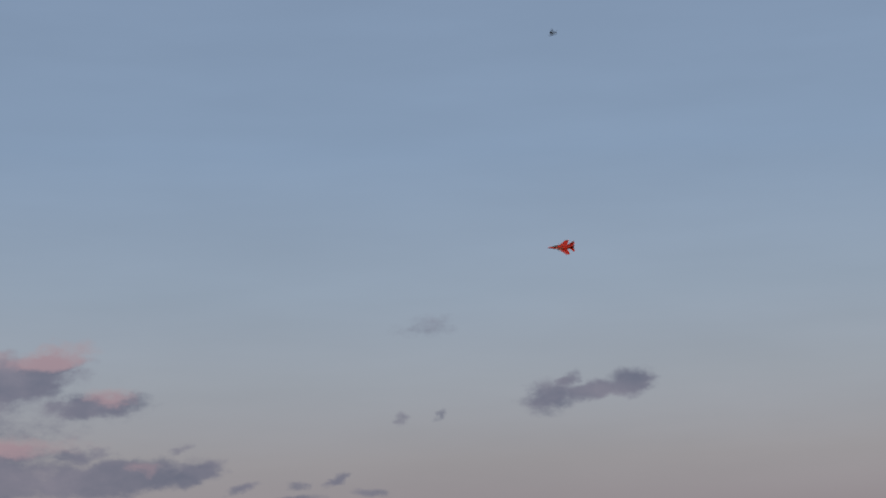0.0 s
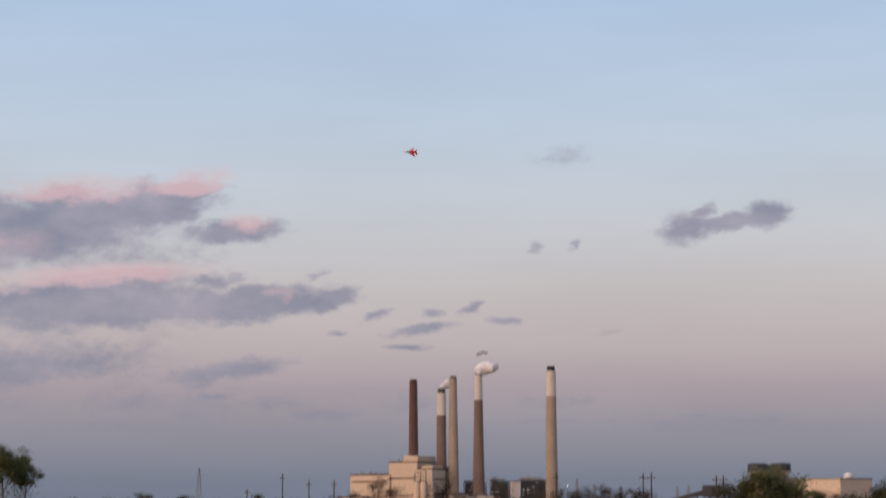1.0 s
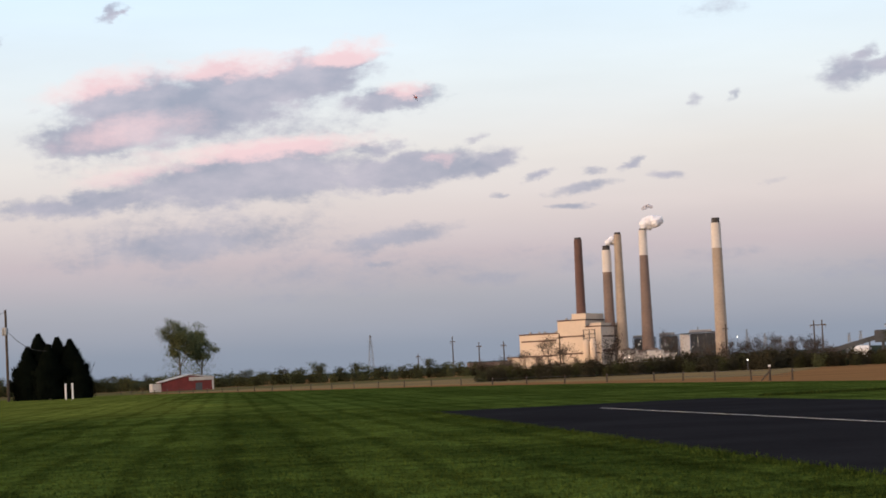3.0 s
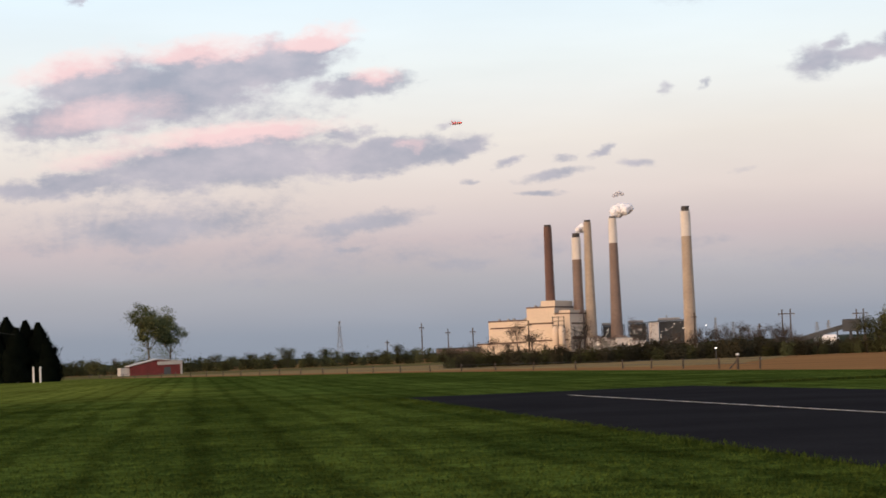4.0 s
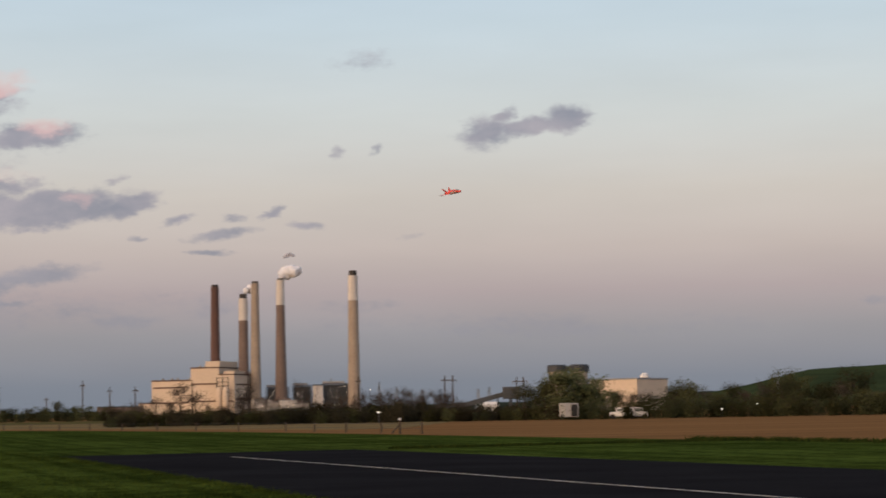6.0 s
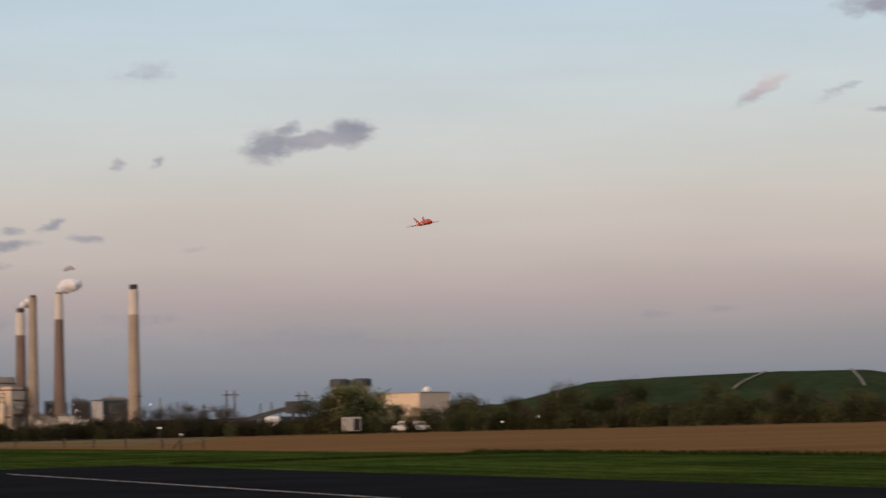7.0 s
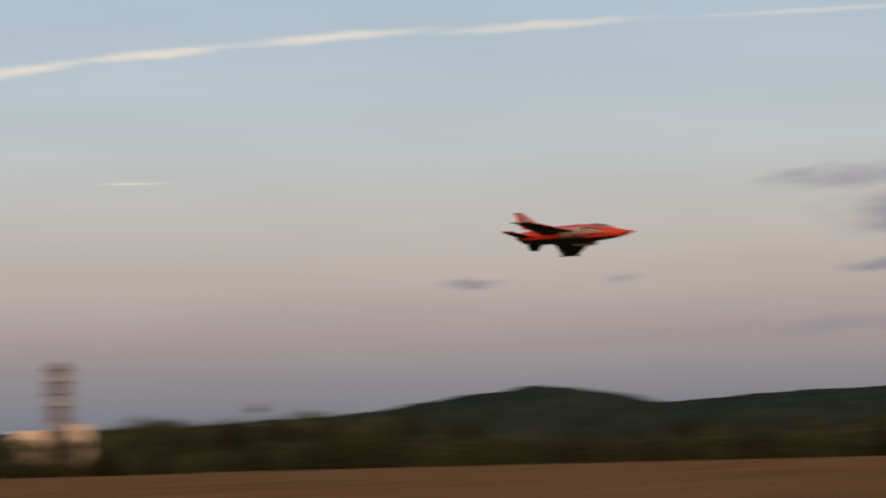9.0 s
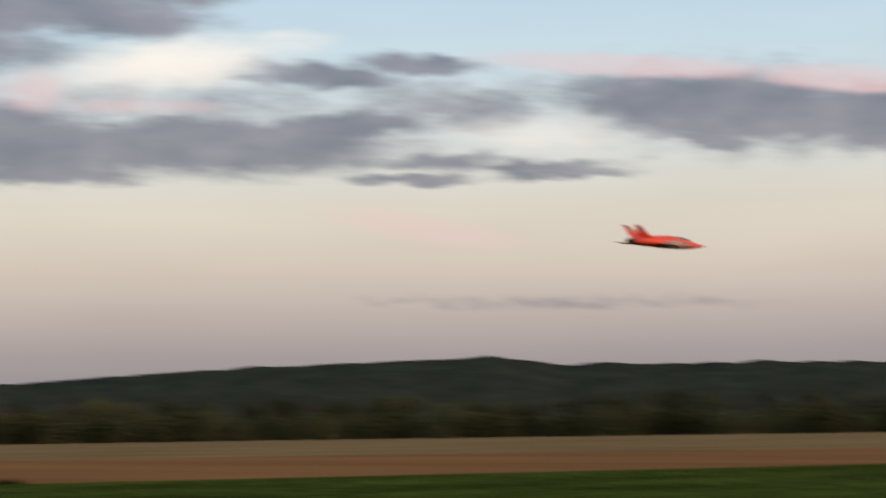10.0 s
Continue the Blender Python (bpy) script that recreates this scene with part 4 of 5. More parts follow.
def steelworks():
    """Open boiler frames, pipes and precipitators beside the stacks."""
    for az0, az1, top, rows, label in ((15.35, 16.0, 0.78, 4, "dark open steel frame with small lamps"), (16.1, 16.65, 0.82, 4, "dark steel boiler frame with small lamps"),
                                       (16.95, 17.75, 0.86, 4, "dark louvred precipitator block on steel legs")):
        w = (az1 - az0) * 34.9
        h = D * math.tan(radians(top))
        t = thing("steel_frame", Matrix.Translation(at((az0 + az1) / 2, D + 20)) @ pose(0, 0, 0, 0, 0, -16), label, "industrial frame")
        cols = max(4, int(w / 4.5))
        for i in range(cols + 1):
            x = -w / 2 + w * i / cols
            part("column", box(bmesh.new(), x - .35, x + .35, -.4, .4, 0, h), M_STEEL, t)
        for k in range(rows + 1):
            z = h * (0.2 + 0.8 * k / rows) - 0.8
            part("beam", box(bmesh.new(), -w / 2, w / 2, -.5, .5, z, z + .8), M_STEEL, t)
        part("casing", box(bmesh.new(), -w / 2 + 1, w / 2 - 1, 3, 14, h * .2, h * .96), M_STEEL, t)
        rnd = random.Random(int(az0 * 100))
        for i in range(18):
            x, z = rnd.uniform(-w / 2 + 1, w / 2 - 1), h * rnd.uniform(.25, .9)
            part("lamp", box(bmesh.new(), x - .22, x + .22, -.9, -.6, z, z + .4), M_LAMP, t, "small white lamp")
        part("roof_duct", box(bmesh.new(), -w / 2, w / 2 * .6, 2, 8, h, h + 2.2, .4), M_GRAYCLAD, t)
    t = thing("elevator_tower", Matrix.Translation(at(16.82, D + 10)), "pale concrete lift tower", "tower")
    part("shaft", box(bmesh.new(), -4, 4, -4, 4, 0, D * math.tan(radians(.8)), .3), M_CONC_PALE, t)
    part("roof", box(bmesh.new(), -4.4, 4.4, -4.4, 4.4, D * math.tan(radians(.8)), D * math.tan(radians(.8)) + 1), M_STEEL, t)
    for az, el, w in ((15.2, .42, 16), (15.55, .36, 18), (15.95, .4, 16), (16.3, .3, 14)):
        t = thing("process_shed", Matrix.Translation(at(az, D - 60)), "low pale gray process building", "building")
        h = D * math.tan(radians(el)) - 1
        part("wall", box(bmesh.new(), -w / 2, w / 2, -6, 6, 0, h), M_CONC_PALE, t)
        part("roof", box(bmesh.new(), -w / 2 - .5, w / 2 + .5, -6.5, 6.5, h, h + .9), M_GRAYCLAD, t)
        part("roof_house", box(bmesh.new(), -w * .2, w * .15, -4, 4, h + .9, h + 2.3), M_CONC_DARK, t)
        for k in range(3):
            part("lamp", box(bmesh.new(), -w / 2 + 2 + k * 5, -w / 2 + 2.6 + k * 5, -6.4, -6.1, h * .5, h * .5 + .6), M_LAMP, t, "small white lamp")
    t = thing("ash_building", Matrix.Translation(at(11.4, D - 80)), "long low gray outbuilding", "building")
    part("wall", box(bmesh.new(), -26, 14, -8, 8, 0, 9), M_CONC_DARK, t)
    part("roof", box(bmesh.new(), -26.5, 14.5, -8.5, 8.5, 9, 10), M_STEEL, t)


station()
steelworks()


def pylon(az, d, top_el, w, label, arms=3):
    h = d * math.tan(radians(top_el)) + 1.6
    t = thing("pylon", Matrix.Translation(at(az, d)) @ pose(0, 0, 0, 0, 0, -az + 12), label, "pylon", "power line pylons")
    r = max(0.16, d * 0.00011)
    for sx in (-1, 1):
        for sy in (-1, 1):
            part("leg", tube(bmesh.new(), (sx * w, sy * w, 0), (sx * w * .12, sy * w * .12, h), r, r * .7, 4), M_GALV, t)
    br = bmesh.new()
    for k in range(7):
        z0, z1 = h * k / 7, h * (k + 1) / 7
        a, b = w * (1 - .88 * k / 7), w * (1 - .88 * (k + 1) / 7)
        for s in (-1, 1):
            tube(br, (-a * s, -a, z0), (b * s, -b, z1), r * .6, r * .6, 4)
            tube(br, (-a * s, a, z0), (b * s, b, z1), r * .6, r * .6, 4)
    part("bracing", br, M_GALV, t)
    for k in range(arms):
        z = h * (0.97 - 0.12 * k)
        part("cross_arm", tube(bmesh.new(), (-w * (.7 + .15 * k), 0, z), (w * (.7 + .15 * k), 0, z), r, r, 4), M_GALV, t)


for az, d, el, w in ((7.85, 1500, 1.15, 2.6), (-4.1, 1300, 1.3, 2.6), (18.57, 1500, .82, 1.8), (19.07, 1650, .68, 2.0), (21.4, 1700, .58, 2.4), (21.72, 1700, .62, 2.4), (19.5, 1700, .5, 2.0),
                     (29.9, 1000, .78, 1.4), (17.2, 2300, .95, 2.4)):
    pylon(az, d, el, w, "gray steel lattice power pylon on the skyline")


def line_pole(az, d, el, gap, label):
    """A single wooden pole, or two side by side under one cross-arm."""
    h = d * math.tan(radians(el)) + 1.6
    t = thing("line_pole", Matrix.Translation(at(az, d)) @ pose(0, 0, 0, 0, 0, -az), label, "pole", "wooden poles of the power line")
    for x in ((-gap / 2, gap / 2) if gap else (0,)):
        part("post", tube(bmesh.new(), (x, 0, 0), (x, 0, h), .42, .3, 6), M_WOOD, t)
    reach = gap / 2 + 2.0 if gap else 1.6
    part("cross_arm", box(bmesh.new(), -reach, reach, -.2, .2, h * .86, h * .86 + .45), M_WOOD, t)
    for x in (-reach + .3, 0, reach - .3):
        part("insulator", tube(bmesh.new(), (x, 0, h * .86 - 1.2), (x, 0, h * .86), .14, .14, 6), M_GALV, t)


for az, d, el, gap in ((20.56, 1000, .98, 4.0), (22.6, 1000, .9, 3.4), (17.98, 1100, 1.0, 0), (11.66, 1100, .8, 0), (10.2, 1200, 1.0, 0), (10.95, 1200, .8, 0), (13.26, 1000, .95, 0), (9.2, 1300, .55, 0), (19.8, 1200, .6, 0)):
    line_pole(az, d, el, gap, "twin-legged wooden power line pole" if gap else "slim wooden power line pole with a cross-arm")


# ---- yard, conveyor, sheds behind the wood ----
def local(name, az, d, label, category, group="", turn=0.0):
    return thing(name, Matrix.Translation(at(az, d)) @ pose(0, 0, 0, 0, 0, -az + turn), label, category, group)


def yard():
    t = local("coal_conveyor", 21.3, 700, "long dark inclined coal conveyor with a head house", "conveyor")
    bm = tube(bmesh.new(), (-18, 0, -0.5), (13, 0, 7.4), 1.15, 1.15, 4)
    part("gallery", bm, M_STEEL, t)
    part("head_house", box(bmesh.new(), 9.8, 16.0, -2.5, 2.5, 5.0, 9.2, .15), M_STEEL, t)
    for x in (-8, 0, 8):
        part("trestle", box(bmesh.new(), x - .25, x + .25, -.6, .6, 0, 2.5 + (x + 10) * .25), M_STEEL, t)
    part("trestle", box(bmesh.new(), 12, 13, -1, 1, 0, 5), M_STEEL, t)
    t = local("tarp_stack", 21.75, 720, "low white covered stockpile", "stockpile")
    part("cover", box(bmesh.new(), -3, 3, -3, 3, 0, 4.2, 1.0), M_WHITE, t)
    t = local("twin_silo", 23.95, 1000, "pair of concrete silos joined by a steel top gallery", "silo")
    for x in (-5, 6):
        part("silo_body", lathe(bmesh.new(), [(4.2, 0), (4.2, 19.5)], 20, x), M_CONC, t, smooth=True)
        part("silo_top", lathe(bmesh.new(), [(5, 19.5), (5, 22.4), (4, 23)], 12, x), M_STEEL, t)
    part("gallery", box(bmesh.new(), -5, 6, -1.5, 1.5, 20, 22), M_STEEL, t)
    t = local("cream_warehouse", 25.7, 900, "cream metal-clad warehouse with a white roof dome", "warehouse", turn=-35)
    part("wall", box(bmesh.new(), -16, 10, -8, 16, 0, 13.6), M_CREAM, t)
    part("roof", box(bmesh.new(), -16.3, 10.3, -8.3, 16.3, 13.6, 14.2), M_GRAYCLAD, t)
    part("roof_dome", lathe(bmesh.new(), [(2.2, 14.2), (2.0, 15.5), (1.2, 16.4), (.2, 16.7)], 16, 6, 4), M_WHITE, t, smooth=True)
    part("door", box(bmesh.new(), -10, -5, -8.3, -8.02, 0, 5), M_GRAYCLAD, t)
    t = local("lamp_house", 40.3, 276, "gray plant building with an orange beacon", "building")
    t.scale = (0.58, 0.58, 0.6)
    part("wall", box(bmesh.new(), -3.5, 1.0, -3, 3, 0, 5.2), M_GRAYCLAD, t)
    part("beacon", box(bmesh.new(), -2.2, -0.6, -3.3, -3.05, 5.0, 5.7), M_FLAME, t, "orange beacon lamp")
    part("upper_wall", box(bmesh.new(), -2.6, 0, -2.5, 2.5, 5.2, 6.2), M_GRAYCLAD, t)
    part("side_wing", box(bmesh.new(), 1.0, 12, -3, 3, 0, 3.2), M_GRAYCLAD, t)
    part("tank", lathe(bmesh.new(), [(1.6, 0), (1.6, 4.4), (.6, 5.4)], 16, 9), M_GRAYCLAD, t, smooth=True)
    for x in (3.5, 12.5):
        part("lamp", box(bmesh.new(), x, x + .5, -3.4, -3.1, 1.4, 1.8), M_LAMP, t, "small white lamp")
    t = local("storage_dome", 43.75, 1400, "pale concrete storage dome above the trees", "dome")
    part("shell", lathe(bmesh.new(), [(20 * math.cos(a), 5 + 19 * math.sin(a)) for a in np.linspace(0, 1.5, 10)], 32), M_TAN, t, smooth=True)
    part("wall", lathe(bmesh.new(), [(20, 0), (20, 5)], 32), M_TAN, t)
    part("vent", box(bmesh.new(), -1, 1, -1, 1, 23.5, 26.0), M_TAN, t)
    t = local("grain_elevator", 53.25, 1500, "cream concrete grain silos with a headhouse and gallery", "silo")
    for x0, x1, z in ((-41, -22, 36), (-7, 11, 37), (16, 41, 40)):
        n = max(2, round((x1 - x0) / 8))
        for k in range(n):
            w = (x1 - x0) / n
            part("bin", lathe(bmesh.new(), [(w / 2, 0), (w / 2, z)], 16, x0 + w * (k + .5)), M_TAN, t, smooth=True)
        part("bin_roof", box(bmesh.new(), x0, x1, -5, 5, z, z + 1.2), M_CONC_DARK, t)
    part("gallery", box(bmesh.new(), -41, 41, -2, 2, 37.2, 40), M_CONC_DARK, t)
    part("headhouse", box(bmesh.new(), 18, 34, -5, 5, 41.2, 47, .3), M_CONC_DARK, t)
    part("headhouse_top", box(bmesh.new(), 22, 30, -4, 4, 47, 51), M_CONC_DARK, t)
    t = local("preheater_tower", 58.05, 1500, "tall open brown steel and concrete process tower", "tower")
    for z in range(0, 72, 9):
        part("floor_deck", box(bmesh.new(), -8.5, 8.5, -8, 8, z + 7.6, z + 8.6), M_CONC_DARK, t)
        part("core", box(bmesh.new(), -5.5 + (z % 2), 5.5, -4, 4, z, z + 7.6), M_CONC if z % 18 else M_CONC_DARK, t)
    for x in (-8, -2.7, 2.7, 8):
        part("column", box(bmesh.new(), x - .5, x + .5, -8.4, -7.6, 0, 72), M_CONC_DARK, t)
    part("cyclone", lathe(bmesh.new(), [(4.5, 66), (5.5, 72), (5.5, 75), (2, 77)], 16), M_CONC_DARK, t, smooth=True)
    part("wing", box(bmesh.new(), -32, -8.6, -6, 6, 0, 27), M_TAN, t)
    part("wing", box(bmesh.new(), 8.6, 22, -6, 6, 0, 31), M_TAN, t)
    t = local("water_tower", 63.6, 1500, "far water tank on a steel mast", "tower")
    part("mast", tube(bmesh.new(), (0, 0, 0), (0, 0, 38), 1.0, 1.0, 8), M_GALV, t)
    part("tank", lathe(bmesh.new(), [(1, 36), (5, 39), (5, 42), (1, 44)], 16), M_GALV, t, smooth=True)
    for az, w, el in ((51.2, 7, .08), (52.6, 9, .12), (54.0, 8, .1)):
        t = local("farm_shed", az, 330, "small low shed with a rusty roof", "shed")
        part("wall", box(bmesh.new(), -w / 4, w / 4, -2, 2, 0, 2.2), M_CONC_PALE, t)
        part("roof", box(bmesh.new(), -w / 4 - .2, w / 4 + .2, -2.2, 2.2, 2.2, 2.7), M_BARN, t)


yard()


def parked():
    t = local("box_trailer", 24.02, 262, "small white box trailer with an open dark end", "trailer", turn=12)
    part("body", box(bmesh.new(), -.9, .9, -1, 3, 0.4, 2.2, .08), M_DULLWHITE, t)
    part("opening", box(bmesh.new(), -.1, .75, -1.03, -.99, 0.5, 2.0), M_BLACK, t, "dark open end")
    for x in (-1.0, .8):
        part("wheel", tube(bmesh.new(), (x, 1, .35), (x + .2, 1, .35), .35, .35, 14), M_BLACK, t)
    for az, lab in ((25.4, "white pickup truck parked at the field edge"), (25.95, "white van parked at the field edge")):
        t = local("parked_car", az, 262, lab, "car", "vehicles at the field edge")
        part("body", box(bmesh.new(), -1.2, 1.2, -.8, .8, .35, .95, .1), M_WHITE, t)
        part("cabin", box(bmesh.new(), -.4 if "pickup" in lab else -1.1, .6, -.7, .7, .95, 1.5, .12), M_WHITE, t)
        part("window", box(bmesh.new(), -.3, .5, -.72, -.69, 1.02, 1.36), M_GLASS, t)
        for x in (-.8, .8):
            part("wheel", tube(bmesh.new(), (x, -.8, .33), (x, -.65, .33), .33, .33, 14), M_BLACK, t)
    for az, d, z in ((18.55, 262, 1.3), (28.3, 262, 1.0), (29.3, 264, 1.6), (18.3, 420, 6.0)):
        t = local("yard_lamp", az, d, "bright white lamp on a short post", "lamp")
        part("post", tube(bmesh.new(), (0, 0, 0), (0, 0, z), .06, .05, 6), M_STEEL, t)
        part("bulb", lathe(bmesh.new(), [(.03, z), (.1, z + .05), (.1, z + .13), (.03, z + .18)], 10), M_LAMP, t, "glowing white lamp head")


parked()


# ---- near left: barn, container, pole, fence ----
def farmyard():
    t = local("barn", 2.45, 480, "long low faded red barn with a white gable end", "barn", turn=10)
    t.scale = (0.8, 0.8, 0.8)
    bm = bmesh.new()
    pts = [(-6.5, 0), (8.6, 0), (8.6, 3.6), (1.5, 4.4), (-6.5, 2.6)]
    lo, hi = [bm.verts.new((x, -4, z)) for x, z in pts], [bm.verts.new((x, 4, z)) for x, z in pts]
    bm.faces.new(lo)
    bm.faces.new(hi[::-1])
    for i in range(5):
        bm.faces.new((lo[i], hi[i], hi[(i + 1) % 5], lo[(i + 1) % 5]))
    bmesh.ops.recalc_face_normals(bm, faces=bm.faces)
    part("wall", bm, M_BARN, t)
    rf = bmesh.new()
    for (xa, za), (xb, zb) in (((-7, 2.6), (1.5, 4.5)), ((1.5, 4.5), (9.1, 3.7))):
        v = [rf.verts.new(p) for p in ((xa, -4.3, za), (xb, -4.3, zb), (xb, 4.3, zb), (xa, 4.3, za), (xa, -4.3, za + .25), (xb, -4.3, zb + .25), (xb, 4.3, zb + .25), (xa, 4.3, za + .25))]
        for f in ((0, 1, 2, 3), (7, 6, 5, 4), (0, 4, 5, 1), (1, 5, 6, 2), (2, 6, 7, 3), (3, 7, 4, 0)):
            rf.faces.new([v[i] for i in f])
    part("roof", rf, M_DULLWHITE, t, "pale metal roof")
    part("fascia", box(bmesh.new(), 1.5, 8.9, -4.3, -4.05, 2.9, 3.9), M_DULLWHITE, t, "white gable board")
    part("corner_post", box(bmesh.new(), 8.3, 8.8, -4.3, -4.05, 0, 3.0), M_DULLWHITE, t)
    part("door", box(bmesh.new(), 3.4, 5.4, -4.15, -4.02, 0, 2.2), M_STEEL, t)
    part("lean_to", box(bmesh.new(), -9.2, -6.6, -3, 3, 0, 2.4), M_DULLWHITE, t, "white lean-to shed")
    t = local("storage_container", -4.05, 330, "navy blue steel storage container on the grass", "container", turn=4)
    part("body", box(bmesh.new(), -4.3, 4.3, -1.6, 1.6, 0.02, 4.1, .05), M_BLUE, t)
    for k in range(28):
        x = -4.1 + k * 8.2 / 27
        part("rib", box(bmesh.new(), x - .06, x + .06, -1.66, -1.6, .15, 4.0), M_BLUE, t)
    part("top_rail", box(bmesh.new(), -4.35, 4.35, -1.7, -1.55, 4.0, 4.18), M_BLUE, t)
    t = local("sign_stand", -2.97, 332, "white board on black splayed legs", "sign")
    for sx in (-1, 1):
        for sy in (-1, 1):
            part("leg", tube(bmesh.new(), (sx * .95, sy * .8, 0), (sx * .5, sy * .4, 3.6), .1, .1, 6), M_BLACK, t)
    part("cross_bar", box(bmesh.new(), -.8, .8, -.7, -.6, .9, 1.05), M_BLACK, t)
    part("board", box(bmesh.new(), -.75, .75, -.5, -.35, 3.5, 4.7, .05), M_WHITE, t, "white board with dark bars")
    for z in (3.75, 4.1, 4.4):
        part("bar", box(bmesh.new(), -.55, .55, -.53, -.5, z, z + .12), M_STEEL, t)
    part("cap", lathe(bmesh.new(), [(.75, 4.72), (.4, 4.95), (.08, 5.2)], 8), M_WHITE, t)
    t = local("utility_pole", -2.36, 334, "tall wooden utility pole with a transformer", "pole")
    part("post", tube(bmesh.new(), (0, 0, 0), (-.1, 0, 15.0), .26, .18, 10), M_WOOD, t)
    part("street_arm", tube(bmesh.new(), (-.1, 0, 14.6), (-1.3, -.3, 14.2), .06, .05, 6), M_GALV, t)
    part("lamp_head", box(bmesh.new(), -1.7, -1.2, -.4, -.15, 14.05, 14.2, .03), M_GALV, t)
    for s in (-1, 1):
        part("transformer", lathe(bmesh.new(), [(.28, 10.8), (.32, 11.0), (.32, 12.0), (.15, 12.15)], 12, -.45 * (s > 0) - .1 * (s < 0), .4 * s), M_GALV, t, "gray transformer can")
    part("bracket", box(bmesh.new(), -.7, .3, -.1, .1, 11.6, 11.75), M_GALV, t)
    cb = bmesh.new()
    pts = [Vector((0.1 + 6.2 * s, 0, 11.4 - 3.4 * s - 1.6 * math.sin(math.pi * s) * .6)) for s in np.linspace(0, 1, 9)]
    for a, b in zip(pts, pts[1:]):
        tube(cb, a, b, .045, .045, 5)
    part("cable", cb, M_WIRE, t, "slack black service cable")
    post = None
    for az in (-0.79, -0.6):
        if post is None:
            post = local("marker_post", az, 322, "white painted marker post in the grass", "post", "pair of white posts")
            part("post", tube(bmesh.new(), (0, 0, 0), (0, 0, 2.35), .14, .14, 10), M_WHITE, post)
            part("post_cap", lathe(bmesh.new(), [(.19, 2.35), (.19, 2.45), (.05, 2.5)], 10), M_WHITE, post)
        else:
            copy_thing(post, Matrix.Translation(at(az, 322)))


farmyard()


def fence():
    t = None
    line = [(-60, 400), (5, 386), (40, 218), (47, 165), (46, 128)]
    legs = [(Vector(a), Vector(b)) for a, b in zip(line, line[1:])]
    rnd = random.Random(5)
    spots = []
    for a, b in legs:
        n = max(2, int((b - a).length / 9))
        spots += [a.lerp(b, k / n) for k in range(n)]
    spots.append(Vector(line[-1]))
    for p in spots:
        m = Matrix.Translation((p.x, p.y, 0)) @ pose(0, 0, 0, rnd.uniform(-3, 3), rnd.uniform(-3, 3), rnd.uniform(0, 90))
        if t is None:
            t = thing("fence_post", m, "weathered wooden fence post in dry grass", "fence post", "posts of the field fence")
            part("post", tube(bmesh.new(), (0, 0, -.1), (0, 0, .8), .075, .06, 7), M_WOOD, t)
            part("staple", box(bmesh.new(), -.08, .08, -.085, -.06, .66, .7), M_GALV, t)
        else:
            copy_thing(t, m)
    wire = bmesh.new()
    for z in (0.35, 0.68):
        for p, q in zip(spots, spots[1:]):
            tube(wire, (p.x, p.y, z), (q.x, q.y, z), .012, .012, 3, False)
    tagged(link_bm("fence_wire", wire, M_WIRE), "thin wire strung along the fence posts", "fence")
    t = thing("corner_post", Matrix.Translation((45.0, 129.6, 0)), "braced fence end post with a white cap", "fence post")
    part("post", tube(bmesh.new(), (0, 0, 0), (0, 0, .95), .09, .08, 8), M_WOOD, t)
    part("brace", tube(bmesh.new(), (-.6, 0, 0.05), (-.05, 0, .62), .05, .05, 6), M_WOOD, t)
    part("cap", box(bmesh.new(), -.08, .08, -.08, .08, .95, 1.08, .02), M_WHITE, t, "white reflector cap")


fence()


# ---- model jet ----
def fin_shape(bm, outline, thick, place):
    """A tapered flat surface from an outline in a plane; place maps (u, v, w) to the jet."""
    top, bot = [], []
    n = len(outline)
    cu, cv = sum(p[0] for p in outline) / n, sum(p[1] for p in outline) / n
    for u, v in outline:
        top.append(bm.verts.new(place(u, v, thick * .25)))
        bot.append(bm.verts.new(place(u, v, -thick * .25)))
    ct, cb = bm.verts.new(place(cu, cv, thick)), bm.verts.new(place(cu, cv, -thick))
    for i in range(n):
        j = (i + 1) % n
        bm.faces.new((top[i], top[j], ct))
        bm.faces.new((bot[j], bot[i], cb))
        bm.faces.new((top[j], top[i], bot[i], bot[j]))
    bmesh.ops.recalc_face_normals(bm, faces=bm.faces)
    return bm


def two_tone(bm, limit=-0.15):
    """Faces that point down take the second material."""
    bm.normal_update()
    for f in bm.faces:
        f.material_index = 1 if f.normal.z < limit else 0
    return bm


def loft(bm, sections, n=20):
    """sections: y, half width, z low, z high, squareness."""
    rings = []
    for y, w, z0, z1, sq in sections:
        ring = []
        for i in range(n):
            a = 2 * math.pi * i / n
            c, s = math.cos(a), math.sin(a)
            k = 1 / max(abs(c), abs(s)) ** sq
            ring.append(bm.verts.new((w * c * k ** .5, y, (z0 + z1) / 2 + (z1 - z0) / 2 * s * k ** .5)))
        rings.append(ring)
    for a, b in zip(rings, rings[1:]):
        for i in range(n):
            bm.faces.new((a[i], b[i], b[(i + 1) % n], a[(i + 1) % n]))
    bm.faces.new(rings[0])
    bm.faces.new(rings[-1][::-1])
    bmesh.ops.recalc_face_normals(bm, faces=bm.faces)
    return bm


